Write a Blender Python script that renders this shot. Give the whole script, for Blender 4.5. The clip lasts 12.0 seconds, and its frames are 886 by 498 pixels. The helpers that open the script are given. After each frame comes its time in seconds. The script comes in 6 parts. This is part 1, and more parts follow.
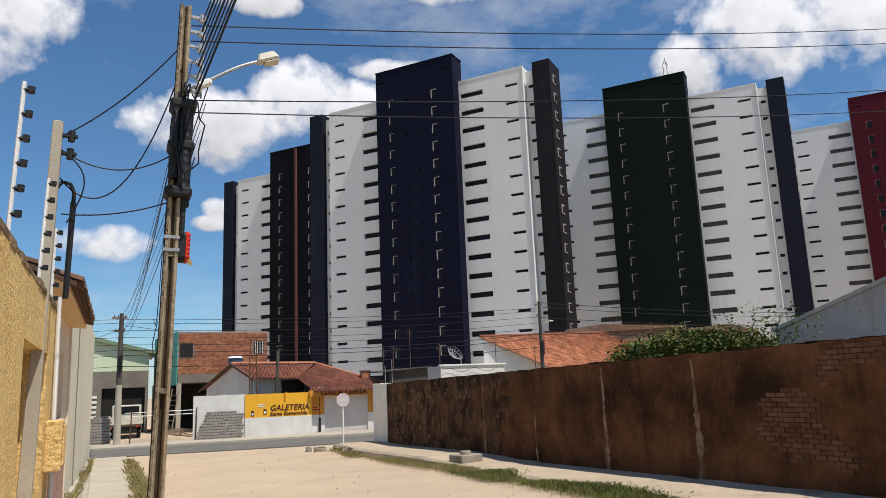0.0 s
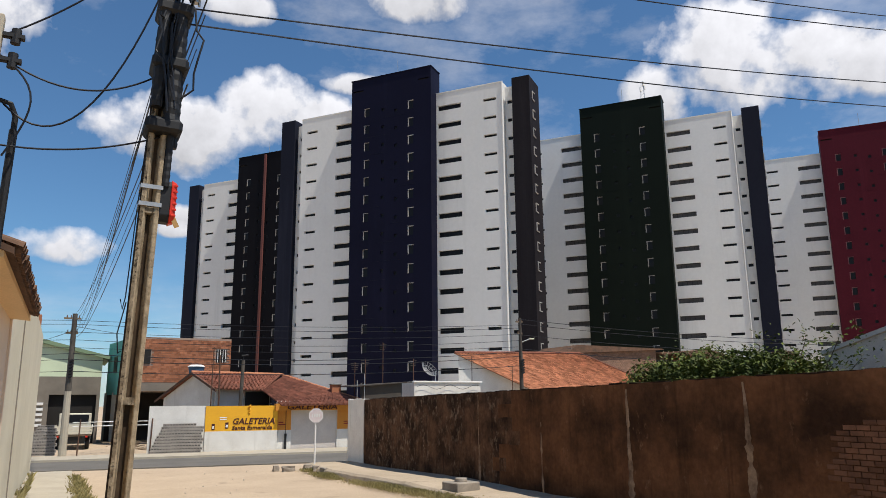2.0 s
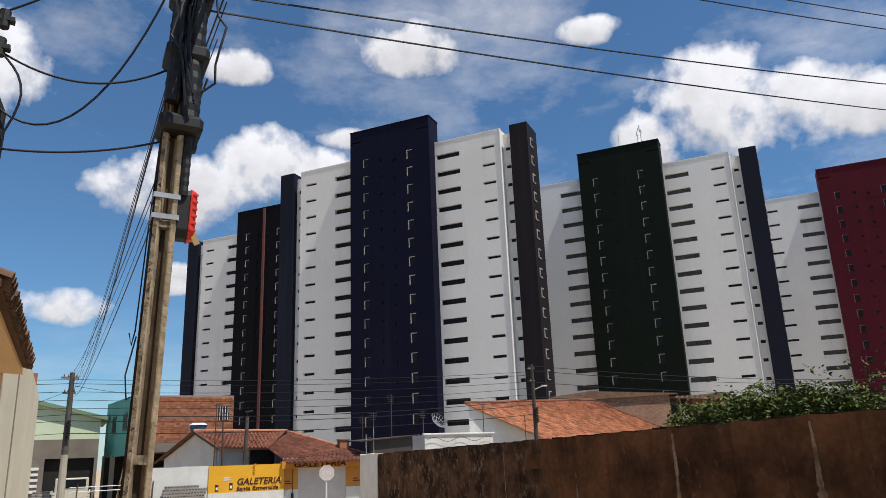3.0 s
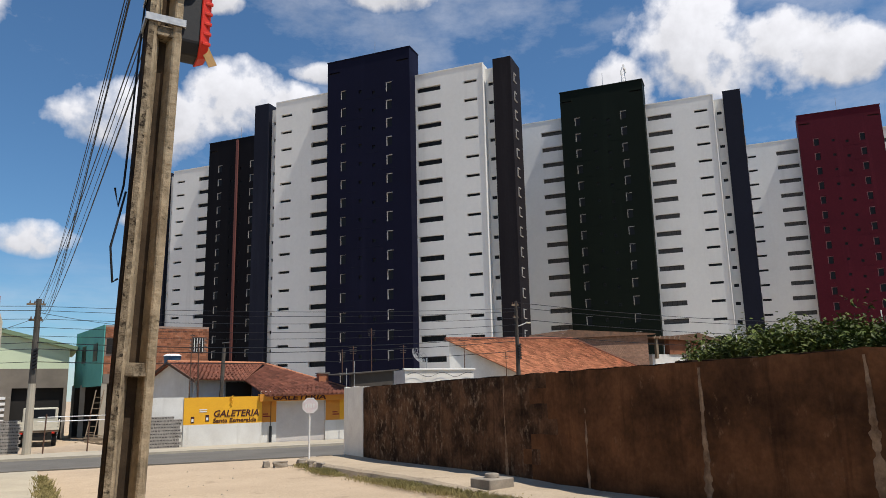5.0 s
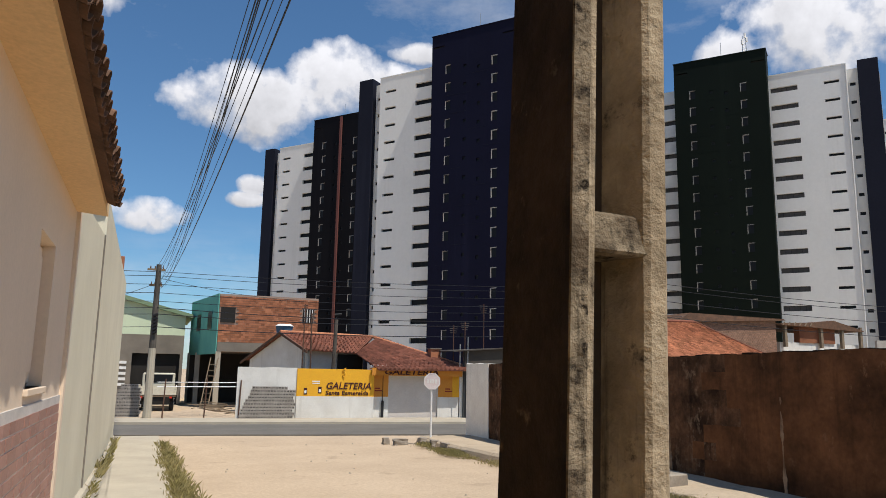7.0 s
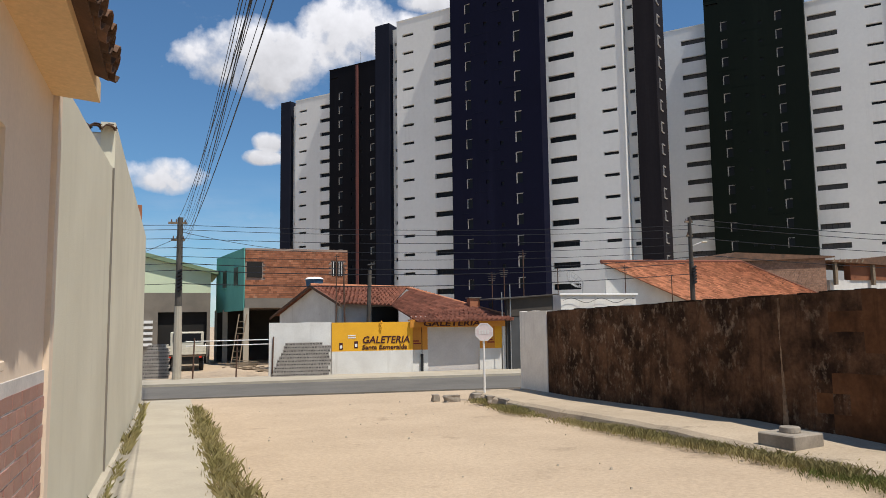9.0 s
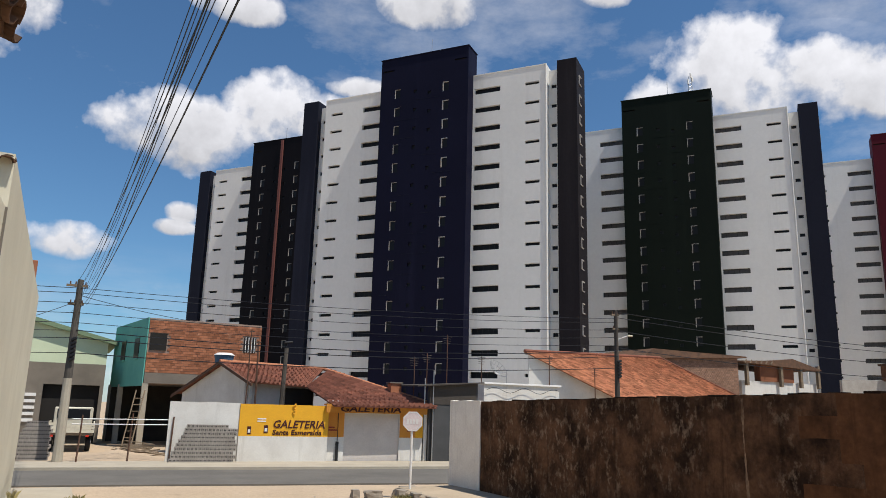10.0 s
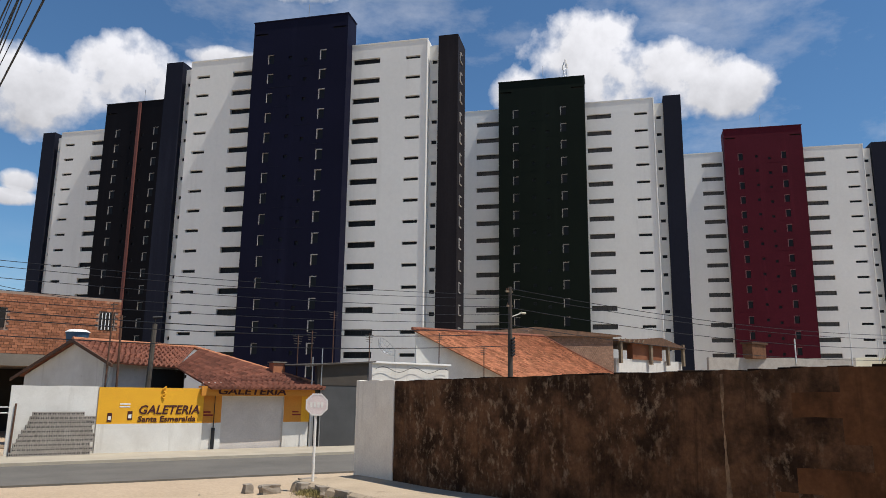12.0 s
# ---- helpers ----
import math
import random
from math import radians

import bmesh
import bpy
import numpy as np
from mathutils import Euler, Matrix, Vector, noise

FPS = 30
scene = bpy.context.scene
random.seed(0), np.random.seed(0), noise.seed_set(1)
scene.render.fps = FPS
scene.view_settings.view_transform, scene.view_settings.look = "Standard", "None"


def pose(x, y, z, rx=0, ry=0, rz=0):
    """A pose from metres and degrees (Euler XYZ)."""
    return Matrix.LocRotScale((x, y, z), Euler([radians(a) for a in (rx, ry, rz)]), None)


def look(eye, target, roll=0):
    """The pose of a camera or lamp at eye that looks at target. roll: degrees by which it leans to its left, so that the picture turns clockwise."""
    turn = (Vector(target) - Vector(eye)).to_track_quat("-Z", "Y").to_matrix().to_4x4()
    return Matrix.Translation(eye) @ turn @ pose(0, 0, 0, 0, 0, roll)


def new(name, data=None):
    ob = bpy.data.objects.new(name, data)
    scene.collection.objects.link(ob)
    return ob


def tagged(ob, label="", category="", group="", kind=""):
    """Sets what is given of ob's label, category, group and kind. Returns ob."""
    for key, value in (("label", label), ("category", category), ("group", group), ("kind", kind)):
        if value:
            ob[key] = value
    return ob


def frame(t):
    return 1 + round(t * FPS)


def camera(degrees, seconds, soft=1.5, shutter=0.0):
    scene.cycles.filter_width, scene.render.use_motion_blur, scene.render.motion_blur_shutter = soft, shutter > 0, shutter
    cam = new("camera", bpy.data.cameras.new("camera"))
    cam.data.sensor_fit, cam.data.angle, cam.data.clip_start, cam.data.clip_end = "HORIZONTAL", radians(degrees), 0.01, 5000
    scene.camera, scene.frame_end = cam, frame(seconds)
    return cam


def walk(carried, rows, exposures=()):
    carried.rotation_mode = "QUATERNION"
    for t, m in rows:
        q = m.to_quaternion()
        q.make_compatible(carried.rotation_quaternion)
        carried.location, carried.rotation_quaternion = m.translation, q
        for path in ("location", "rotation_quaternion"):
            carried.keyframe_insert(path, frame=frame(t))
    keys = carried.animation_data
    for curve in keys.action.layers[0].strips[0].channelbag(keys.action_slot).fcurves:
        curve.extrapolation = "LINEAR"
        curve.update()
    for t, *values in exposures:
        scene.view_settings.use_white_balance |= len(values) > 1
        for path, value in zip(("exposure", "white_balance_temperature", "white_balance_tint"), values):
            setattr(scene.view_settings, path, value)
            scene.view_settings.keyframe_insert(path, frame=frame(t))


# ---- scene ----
cam = camera(62.3, 12.0, soft=0.65)

PATH = [
    (0, (0.214, -1.528, 2.523), (1.012, 0.269, 2.891), -2.3),
    (0.5, (0.193, -0.954, 2.518), (0.906, 0.872, 2.918), -5.3),
    (1, (0.176, -0.37, 2.544), (0.949, 1.426, 2.962), -2.8),
    (1.5, (0.204, 0.293, 2.567), (1.095, 2.045, 2.94), -3.8),
    (2, (0.235, 0.901, 2.56), (1.117, 2.648, 2.971), -0.5),
    (2.5, (0.220, 1.495, 2.576), (1.139, 3.211, 3.035), -1.7),
    (2.7, (0.245, 1.766, 2.565), (1.136, 3.469, 3.116), -2.2),
    (4.3, (0.227, 3.036, 2.503), (1.080, 4.782, 2.975), -1.6),
    (4.5, (0.229, 3.204, 2.487), (1.086, 4.949, 2.955), -1.2),
    (5, (0.295, 3.782, 2.474), (1.248, 5.498, 2.858), -1.3),
    (5.5, (0.344, 4.465, 2.466), (1.311, 6.165, 2.887), 1.9),
    (6, (0.272, 4.849, 2.399), (1.195, 6.584, 2.774), -1.1),
    (6.5, (0.199, 5.594, 2.397), (0.913, 7.42, 2.791), -0.9),
    (7, (0.092, 6.222, 2.407), (0.817, 8.056, 2.74), 1),
    (7.2, (0.037, 6.559, 2.387), (0.782, 8.386, 2.715), -0.6),
    (7.5, (0.072, 6.78, 2.318), (0.774, 8.617, 2.68), -2.3),
    (7.7, (0.061, 7.04, 2.35), (0.732, 8.91, 2.588), -0.3),
    (9.3, (0.118, 9.299, 2.396), (0.815, 11.163, 2.595), -1.2),
    (9.5, (0.108, 9.61, 2.396), (0.844, 11.445, 2.7), -1.2),
    (10, (0.086, 10.354, 2.454), (0.966, 12.098, 2.883), 1.5),
    (10.5, (-0.026, 11.021, 2.484), (0.994, 12.7, 2.859), -0.4),
    (11, (0.003, 11.702, 2.53), (1.048, 13.358, 2.937), 1.7),
    (11.5, (0.057, 12.43, 2.487), (1.177, 14.065, 2.756), -0.7),
    (12, (0.138, 13.112, 2.443), (1.334, 14.668, 2.828), 0.7),
]
EXPOSURES = [(0, 0.04), (2.7, 0.0), (5.0, -0.02), (6.0, -0.12), (6.7, -0.06), (7.5, 0.06), (9.3, -0.04), (10.5, -0.06), (11.5, -0.1), (12, -0.06)]
walk(cam, [(t, look(eye, target, roll)) for t, eye, target, roll in PATH], EXPOSURES)

# ---- light ----
SUN = Vector((0.24, -0.43, 1.0)).normalized()
world = bpy.data.worlds.new("world")
scene.world = world
world.use_nodes = True


def node(tree, kind, **values):
    """A node with its plain settings and its inputs' values."""
    n = tree.nodes.new(kind)
    for key, value in values.items():
        n.inputs[key.replace("_", " ")].default_value = value
    return n


def math_node(tree, op, a, b=None, c=None, clamp=False):
    n = tree.nodes.new("ShaderNodeMath")
    n.operation, n.use_clamp = op, clamp
    for i, v in enumerate((a, b, c)):
        if v is None:
            continue
        if isinstance(v, (int, float)):
            n.inputs[i].default_value = v
        else:
            tree.links.new(v, n.inputs[i])
    return n.outputs[0]


def build_sky():
    t = world.node_tree
    t.nodes.clear()
    sky = t.nodes.new("ShaderNodeTexSky")
    sky.sky_type, sky.sun_disc = "NISHITA", False
    sky.sun_elevation = math.asin(SUN.z)
    sky.sun_rotation = math.atan2(SUN.x, SUN.y)
    sky.air_density, sky.dust_density, sky.ozone_density = 1.0, 0.25, 4.0
    coord = t.nodes.new("ShaderNodeTexCoord")
    sep = t.nodes.new("ShaderNodeSeparateXYZ")
    t.links.new(coord.outputs["Generated"], sep.inputs[0])
    x, y, z = sep.outputs
    az = math_node(t, "ARCTAN2", x, y)
    el = math_node(t, "ARCSINE", z)
    comb = t.nodes.new("ShaderNodeCombineXYZ")
    t.links.new(az, comb.inputs[0])
    t.links.new(el, comb.inputs[1])

    def fbm(scale, detail, rough, stretch=1.0, seed=0.0):
        m = t.nodes.new("ShaderNodeMapping")
        m.inputs["Scale"].default_value = (1.0, stretch, 1.0)
        m.inputs["Location"].default_value = (seed, seed * 0.7, seed)
        t.links.new(comb.outputs[0], m.inputs[0])
        n = node(t, "ShaderNodeTexNoise", Scale=scale, Detail=detail, Roughness=rough)
        t.links.new(m.outputs[0], n.inputs["Vector"])
        return n.outputs["Fac"]

    billow = fbm(11.0, 6.0, 0.55)
    curl = fbm(38.0, 3.0, 0.5, seed=2.0)
    broad = fbm(5.0, 3.0, 0.5, seed=3.0)
    # heaped clouds: azimuth, elevation, half width, half height
    heaps = ((0.86, 0.425, 0.095, 0.062), (0.95, 0.405, 0.095, 0.055), (1.04, 0.385, 0.07, 0.034),
             (0.77, 0.395, 0.05, 0.040), (0.10, 0.345, 0.10, 0.045), (0.215, 0.372, 0.065, 0.055),
             (0.30, 0.368, 0.07, 0.035), (0.36, 0.425, 0.05, 0.014), (-0.15, 0.45, 0.08, 0.07),
             (-0.02, 0.192, 0.058, 0.022), (0.115, 0.24, 0.022, 0.014), (0.105, 0.222, 0.03, 0.01), (0.17, 0.51, 0.06, 0.022),
             (0.43, 0.545, 0.075, 0.035), (0.71, 0.545, 0.05, 0.018), (1.42, 0.30, 0.16, 0.06),
             (-0.75, 0.35, 0.2, 0.08), (2.4, 0.4, 0.3, 0.09), (-2.2, 0.35, 0.3, 0.08), (3.0, 0.25, 0.2, 0.05), (1.9, 0.55, 0.2, 0.07))
    total = weight = height = None
    for a, e, w, h in heaps:
        dx = math_node(t, "MULTIPLY", math_node(t, "SUBTRACT", az, a), 1.0 / w)
        dy = math_node(t, "MULTIPLY", math_node(t, "SUBTRACT", el, e), 1.0 / h)
        # flatter below than above
        dy2 = math_node(t, "MULTIPLY", dy, math_node(t, "SUBTRACT", dy, 0.12))
        r2 = math_node(t, "ADD", math_node(t, "MULTIPLY", dx, dx), dy2)
        f = math_node(t, "SUBTRACT", 1.12, r2)
        total = f if total is None else math_node(t, "MAXIMUM", total, f)
        own = math_node(t, "MAXIMUM", math_node(t, "ADD", f, 0.5), 0.0)
        rise = math_node(t, "MULTIPLY", own, dy)
        weight = own if weight is None else math_node(t, "ADD", weight, own)
        height = rise if height is None else math_node(t, "ADD", height, rise)
    height = math_node(t, "DIVIDE", height, math_node(t, "ADD", weight, 0.05))
    ragged = math_node(t, "MULTIPLY", math_node(t, "SUBTRACT", billow, 0.5), 4.4)
    ragged = math_node(t, "ADD", ragged, math_node(t, "MULTIPLY", math_node(t, "SUBTRACT", curl, 0.5), 0.9))
    dense = math_node(t, "MULTIPLY", math_node(t, "ADD", math_node(t, "ADD", total, ragged), 0.08), 1.2, clamp=True)
    dense = math_node(t, "SMOOTH_MIN", dense, 1.0, 0.1)
    # thin high veil, thickest over the towers
    veil = fbm(4.5, 8.0, 0.62, stretch=2.0, seed=7.0)
    band = math_node(t, "SUBTRACT", 1.0, math_node(t, "ABSOLUTE", math_node(t, "MULTIPLY", math_node(t, "SUBTRACT", az, 0.52), 2.6)))
    upper = math_node(t, "MULTIPLY", math_node(t, "SUBTRACT", el, 0.33), 6.0, clamp=True)
    band = math_node(t, "MULTIPLY", math_node(t, "MAXIMUM", band, 0.0), upper)
    veil = math_node(t, "ADD", veil, math_node(t, "MULTIPLY", band, 0.24))
    veil = math_node(t, "MULTIPLY", math_node(t, "SUBTRACT", veil, 0.54), 2.2, clamp=True)
    low = fbm(6.0, 6.0, 0.6, stretch=4.0, seed=1.5)
    near_horizon = math_node(t, "MULTIPLY", math_node(t, "SUBTRACT", 0.2, el), 5.0, clamp=True)
    low = math_node(t, "MULTIPLY", math_node(t, "MULTIPLY", math_node(t, "SUBTRACT", low, 0.42), 3.0, clamp=True), near_horizon)
    thin = math_node(t, "MAXIMUM", math_node(t, "MULTIPLY", veil, 0.75), math_node(t, "MULTIPLY", low, 0.8))
    cover = math_node(t, "MAXIMUM", dense, thin)
    tops = fbm(11.0, 6.0, 0.55, seed=0.012)
    relief = math_node(t, "MULTIPLY", math_node(t, "SUBTRACT", billow, tops), 9.0)
    grey = math_node(t, "ADD", math_node(t, "MULTIPLY_ADD", broad, 3.0, 7.9), relief)
    grey = math_node(t, "ADD", grey, math_node(t, "MULTIPLY", height, 2.2))
    grey = math_node(t, "MINIMUM", math_node(t, "MAXIMUM", grey, 6.6), 11.6)
    ccol = t.nodes.new("ShaderNodeCombineColor")
    t.links.new(grey, ccol.inputs[0])
    t.links.new(grey, ccol.inputs[1])
    t.links.new(math_node(t, "MULTIPLY", grey, 1.05), ccol.inputs[2])
    mix = t.nodes.new("ShaderNodeMix")
    mix.data_type = "RGBA"
    t.links.new(cover, mix.inputs["Factor"])
    deep = t.nodes.new("ShaderNodeVectorMath")
    deep.operation = "MULTIPLY"
    deep.inputs[1].default_value = (0.86, 1.17, 1.33)
    t.links.new(sky.outputs[0], deep.inputs[0])
    t.links.new(deep.outputs[0], mix.inputs["A"])
    t.links.new(ccol.outputs[0], mix.inputs["B"])
    bg = t.nodes.new("ShaderNodeBackground")
    bg.inputs["Strength"].default_value = 0.083
    t.links.new(mix.outputs["Result"], bg.inputs["Color"])
    out = t.nodes.new("ShaderNodeOutputWorld")
    t.links.new(bg.outputs[0], out.inputs["Surface"])


build_sky()
sun_data = bpy.data.lights.new("sun", "SUN")
sun_data.energy, sun_data.angle, sun_data.color = 5.0, radians(0.53), (1.0, 0.95, 0.87)
sun = new("sun", sun_data)
sun.matrix_world = look(SUN * 100, (0, 0, 0))

# ---- materials ----


def material(name, base, second=None, rough=0.8, metal=0.0, grain=40.0, patch=1.2, spread=0.5, bump=0.25, streak=None,
             streak_amount=0.0, third=None, third_at=0.62, island=0.0, bump_dist=0.01, spec=0.35, third_scale=0.0, fine_amp=0.5, third_flow=1.0):
    """A surface of two colours in large patches, with fine grain, relief and, where wanted, runs of dirt down the face."""
    m = bpy.data.materials.new(name)
    m.use_nodes = True
    t = m.node_tree
    t.nodes.clear()
    geo = t.nodes.new("ShaderNodeNewGeometry")
    big = node(t, "ShaderNodeTexNoise", Scale=patch, Detail=6.0, Roughness=0.62)
    fine = node(t, "ShaderNodeTexNoise", Scale=grain, Detail=5.0, Roughness=0.65)
    for n in (big, fine):
        t.links.new(geo.outputs["Position"], n.inputs["Vector"])
    second = second or tuple(c * 0.75 for c in base)
    ramp = t.nodes.new("ShaderNodeMapRange")
    ramp.inputs["From Min"].default_value, ramp.inputs["From Max"].default_value = 0.5 - spread * 0.4, 0.5 + spread * 0.4
    t.links.new(big.outputs["Fac"], ramp.inputs["Value"])
    mix = t.nodes.new("ShaderNodeMix")
    mix.data_type = "RGBA"
    mix.inputs["A"].default_value, mix.inputs["B"].default_value = (*base, 1), (*second, 1)
    t.links.new(ramp.outputs[0], mix.inputs["Factor"])
    col = mix.outputs["Result"]
    if third:
        spot = node(t, "ShaderNodeTexNoise", Scale=third_scale or patch * 2.3, Detail=8.0, Roughness=0.7)
        shift = t.nodes.new("ShaderNodeVectorMath")
        shift.operation = "ADD"
        shift.inputs[1].default_value = (17.3, 4.1, 9.7)
        flow = t.nodes.new("ShaderNodeMapping")
        flow.inputs["Scale"].default_value = (1.0, 1.0, third_flow)
        t.links.new(geo.outputs["Position"], flow.inputs[0])
        t.links.new(flow.outputs[0], shift.inputs[0])
        t.links.new(shift.outputs[0], spot.inputs["Vector"])
        f = math_node(t, "MULTIPLY", math_node(t, "SUBTRACT", spot.outputs["Fac"], third_at), 9.0, clamp=True)
        if third_scale:
            wide = node(t, "ShaderNodeTexNoise", Scale=third_scale * 0.14, Detail=4.0, Roughness=0.6)
            t.links.new(shift.outputs[0], wide.inputs["Vector"])
            f = math_node(t, "MULTIPLY", f, math_node(t, "MULTIPLY", math_node(t, "SUBTRACT", wide.outputs["Fac"], 0.42), 6.0, clamp=True))
        mix3 = t.nodes.new("ShaderNodeMix")
        mix3.data_type = "RGBA"
        t.links.new(f, mix3.inputs["Factor"])
        t.links.new(col, mix3.inputs["A"])
        mix3.inputs["B"].default_value = (*third, 1)
        col = mix3.outputs["Result"]
    if streak_amount:
        mp = t.nodes.new("ShaderNodeMapping")
        mp.inputs["Scale"].default_value = (1.0, 1.0, 0.06)
        t.links.new(geo.outputs["Position"], mp.inputs[0])
        run = node(t, "ShaderNodeTexNoise", Scale=patch * 3.2, Detail=6.0, Roughness=0.7)
        t.links.new(mp.outputs[0], run.inputs["Vector"])
        f = math_node(t, "MULTIPLY", math_node(t, "SUBTRACT", run.outputs["Fac"], 0.55), 6.0, clamp=True)
        f = math_node(t, "MULTIPLY", f, streak_amount)
        mix4 = t.nodes.new("ShaderNodeMix")
        mix4.data_type = "RGBA"
        t.links.new(f, mix4.inputs["Factor"])
        t.links.new(col, mix4.inputs["A"])
        mix4.inputs["B"].default_value = (*(streak or (0.05, 0.045, 0.04)), 1)
        col = mix4.outputs["Result"]
    vary = math_node(t, "MULTIPLY_ADD", fine.outputs["Fac"], fine_amp, 1.0 - fine_amp / 2)
    if island:
        info = t.nodes.new("ShaderNodeObjectInfo")
        r = math_node(t, "ADD", info.outputs["Random"], geo.outputs["Random Per Island"])
        r = math_node(t, "FRACT", r)
        vary = math_node(t, "MULTIPLY", vary, math_node(t, "MULTIPLY_ADD", r, island, 1.0 - island * 0.5))
    tint = t.nodes.new("ShaderNodeVectorMath")
    tint.operation = "SCALE"
    t.links.new(col, tint.inputs[0])
    t.links.new(vary, tint.inputs["Scale"])
    bs = t.nodes.new("ShaderNodeBsdfPrincipled")
    t.links.new(tint.outputs[0], bs.inputs["Base Color"])
    bs.inputs["Metallic"].default_value = metal
    bs.inputs["Specular IOR Level"].default_value = spec
    rg = math_node(t, "MULTIPLY_ADD", fine.outputs["Fac"], 0.25, rough - 0.12, clamp=True)
    t.links.new(rg, bs.inputs["Roughness"])
    if bump:
        b = t.nodes.new("ShaderNodeBump")
        b.inputs["Strength"].default_value, b.inputs["Distance"].default_value = bump, bump_dist
        t.links.new(fine.outputs["Fac"], b.inputs["Height"])
        t.links.new(b.outputs[0], bs.inputs["Normal"])
    out = t.nodes.new("ShaderNodeOutputMaterial")
    t.links.new(bs.outputs[0], out.inputs["Surface"])
    return m


SAND = material("sand", (0.5, 0.385, 0.27), (0.42, 0.32, 0.222), 0.95, grain=14, patch=0.35, third=(0.34, 0.26, 0.18), third_at=0.6, bump=0.7, bump_dist=0.03, spec=0.1, fine_amp=0.6)
CEMENT = material("cement", (0.45, 0.395, 0.305), (0.36, 0.315, 0.245), 0.9, grain=35, patch=0.9, third=(0.27, 0.235, 0.185), third_at=0.66, spec=0.15)
SAND_PATH = material("sandy_cement", (0.48, 0.385, 0.28), (0.37, 0.295, 0.21), 0.95, grain=20, patch=0.6, third=(0.25, 0.2, 0.14), third_at=0.58, bump=0.6, bump_dist=0.02, spec=0.1, fine_amp=0.6)
ASPHALT = material("asphalt", (0.16, 0.147, 0.128), (0.115, 0.106, 0.093), 0.9, grain=60, patch=0.5, third=(0.22, 0.2, 0.175), third_at=0.64, bump=0.4, spec=0.2)
KERB = material("kerb_stone", (0.36, 0.31, 0.25), (0.2, 0.17, 0.135), 0.9, grain=25, patch=2.0, bump=0.5)
OLD_WALL = material("weathered_render", (0.19, 0.085, 0.039), (0.04, 0.021, 0.012), 0.95, grain=9, patch=0.75, spread=0.45, third=(0.22, 0.125, 0.07), third_at=0.6, third_scale=3.0, streak=(0.016, 0.01, 0.007), streak_amount=0.5, bump=0.8, bump_dist=0.03, spec=0.04, fine_amp=0.9, third_flow=0.6)
OLD_WALL_PEELED = material("peeled_render", (0.145, 0.076, 0.042), (0.034, 0.02, 0.013), 0.95, grain=11, patch=1.3, spread=0.3, third=(0.24, 0.17, 0.115), third_at=0.52, third_scale=6.0, streak=(0.012, 0.008, 0.006), streak_amount=0.6, bump=1.0, bump_dist=0.05, spec=0.04, fine_amp=1.2, third_flow=0.7)
WALL_MOULD = material("black_coping_mould", (0.035, 0.022, 0.014), (0.016, 0.011, 0.008), 0.95, grain=14, patch=2.0, bump=0.8, bump_dist=0.02, spec=0.04)
# pilaster tone: bare concrete, with the sun on its edges put into the colour
OLD_WALL_PALE = material("weathered_render_pale", (0.36, 0.245, 0.155), (0.13, 0.08, 0.048), 0.95, grain=14, patch=1.8, spread=0.3, streak=(0.06, 0.038, 0.024), streak_amount=0.6, bump=0.8, bump_dist=0.02, spec=0.05, fine_amp=0.9)
WALL_BRICK = material("old_brick", (0.19, 0.095, 0.055), (0.1, 0.05, 0.03), 0.95, grain=40, patch=3.0, island=0.6, bump=0.6, spec=0.1)
WHITEWASH = material("whitewash", (0.7, 0.68, 0.63), (0.57, 0.54, 0.49), 0.9, grain=30, patch=0.8, third=(0.4, 0.34, 0.28), third_at=0.68, streak=(0.32, 0.28, 0.23), streak_amount=0.35, spec=0.15)
DIRTY_WHITE = material("dirty_whitewash", (0.52, 0.5, 0.47), (0.38, 0.36, 0.33), 0.9, grain=30, patch=1.2, third=(0.2, 0.17, 0.14), third_at=0.6, streak=(0.17, 0.15, 0.13), streak_amount=0.6, spec=0.15)
OCHRE = material("ochre_render", (0.84, 0.585, 0.25), (0.7, 0.46, 0.18), 0.95, grain=16, patch=1.1, third=(0.42, 0.27, 0.12), third_at=0.6, third_scale=6.0, bump=1.0, bump_dist=0.05, streak=(0.3, 0.2, 0.1), streak_amount=0.4, spec=0.08, fine_amp=0.9)
OCHRE_DARK = material("grimy_coping", (0.34, 0.24, 0.13), (0.12, 0.085, 0.055), 0.95, grain=18, patch=2.2, bump=1.0, bump_dist=0.03, spec=0.1, fine_amp=0.9)
PEACH = material("peach_paint", (0.76, 0.61, 0.46), (0.69, 0.55, 0.41), 0.85, grain=30, patch=0.5, streak=(0.5, 0.4, 0.3), streak_amount=0.15, bump=0.15, fine_amp=0.2)
EAVE_PEACH = material("eave_peach", (0.74, 0.52, 0.28), (0.66, 0.45, 0.24), 0.85, grain=30, patch=0.6, bump=0.15)
BEIGE = material("beige_render", (0.7, 0.645, 0.5), (0.6, 0.545, 0.415), 0.95, grain=60, patch=0.5, third=(0.46, 0.41, 0.3), third_at=0.68, streak=(0.42, 0.37, 0.27), streak_amount=0.2, bump=0.6, bump_dist=0.01, spec=0.1, fine_amp=0.25)
TILE_PINK = material("pink_tile", (0.37, 0.19, 0.15), (0.3, 0.15, 0.12), 0.45, grain=50, patch=2.0, island=0.25, bump=0.1)
GROUT = material("grout", (0.62, 0.57, 0.52), rough=0.9, patch=3.0)
ROOF_TILE = material("clay_roof_tile", (0.25, 0.095, 0.06), (0.15, 0.062, 0.042), 0.9, grain=12, patch=1.5, third=(0.07, 0.042, 0.032), third_at=0.57, third_scale=3.0, island=0.5, bump=0.5, spec=0.15)
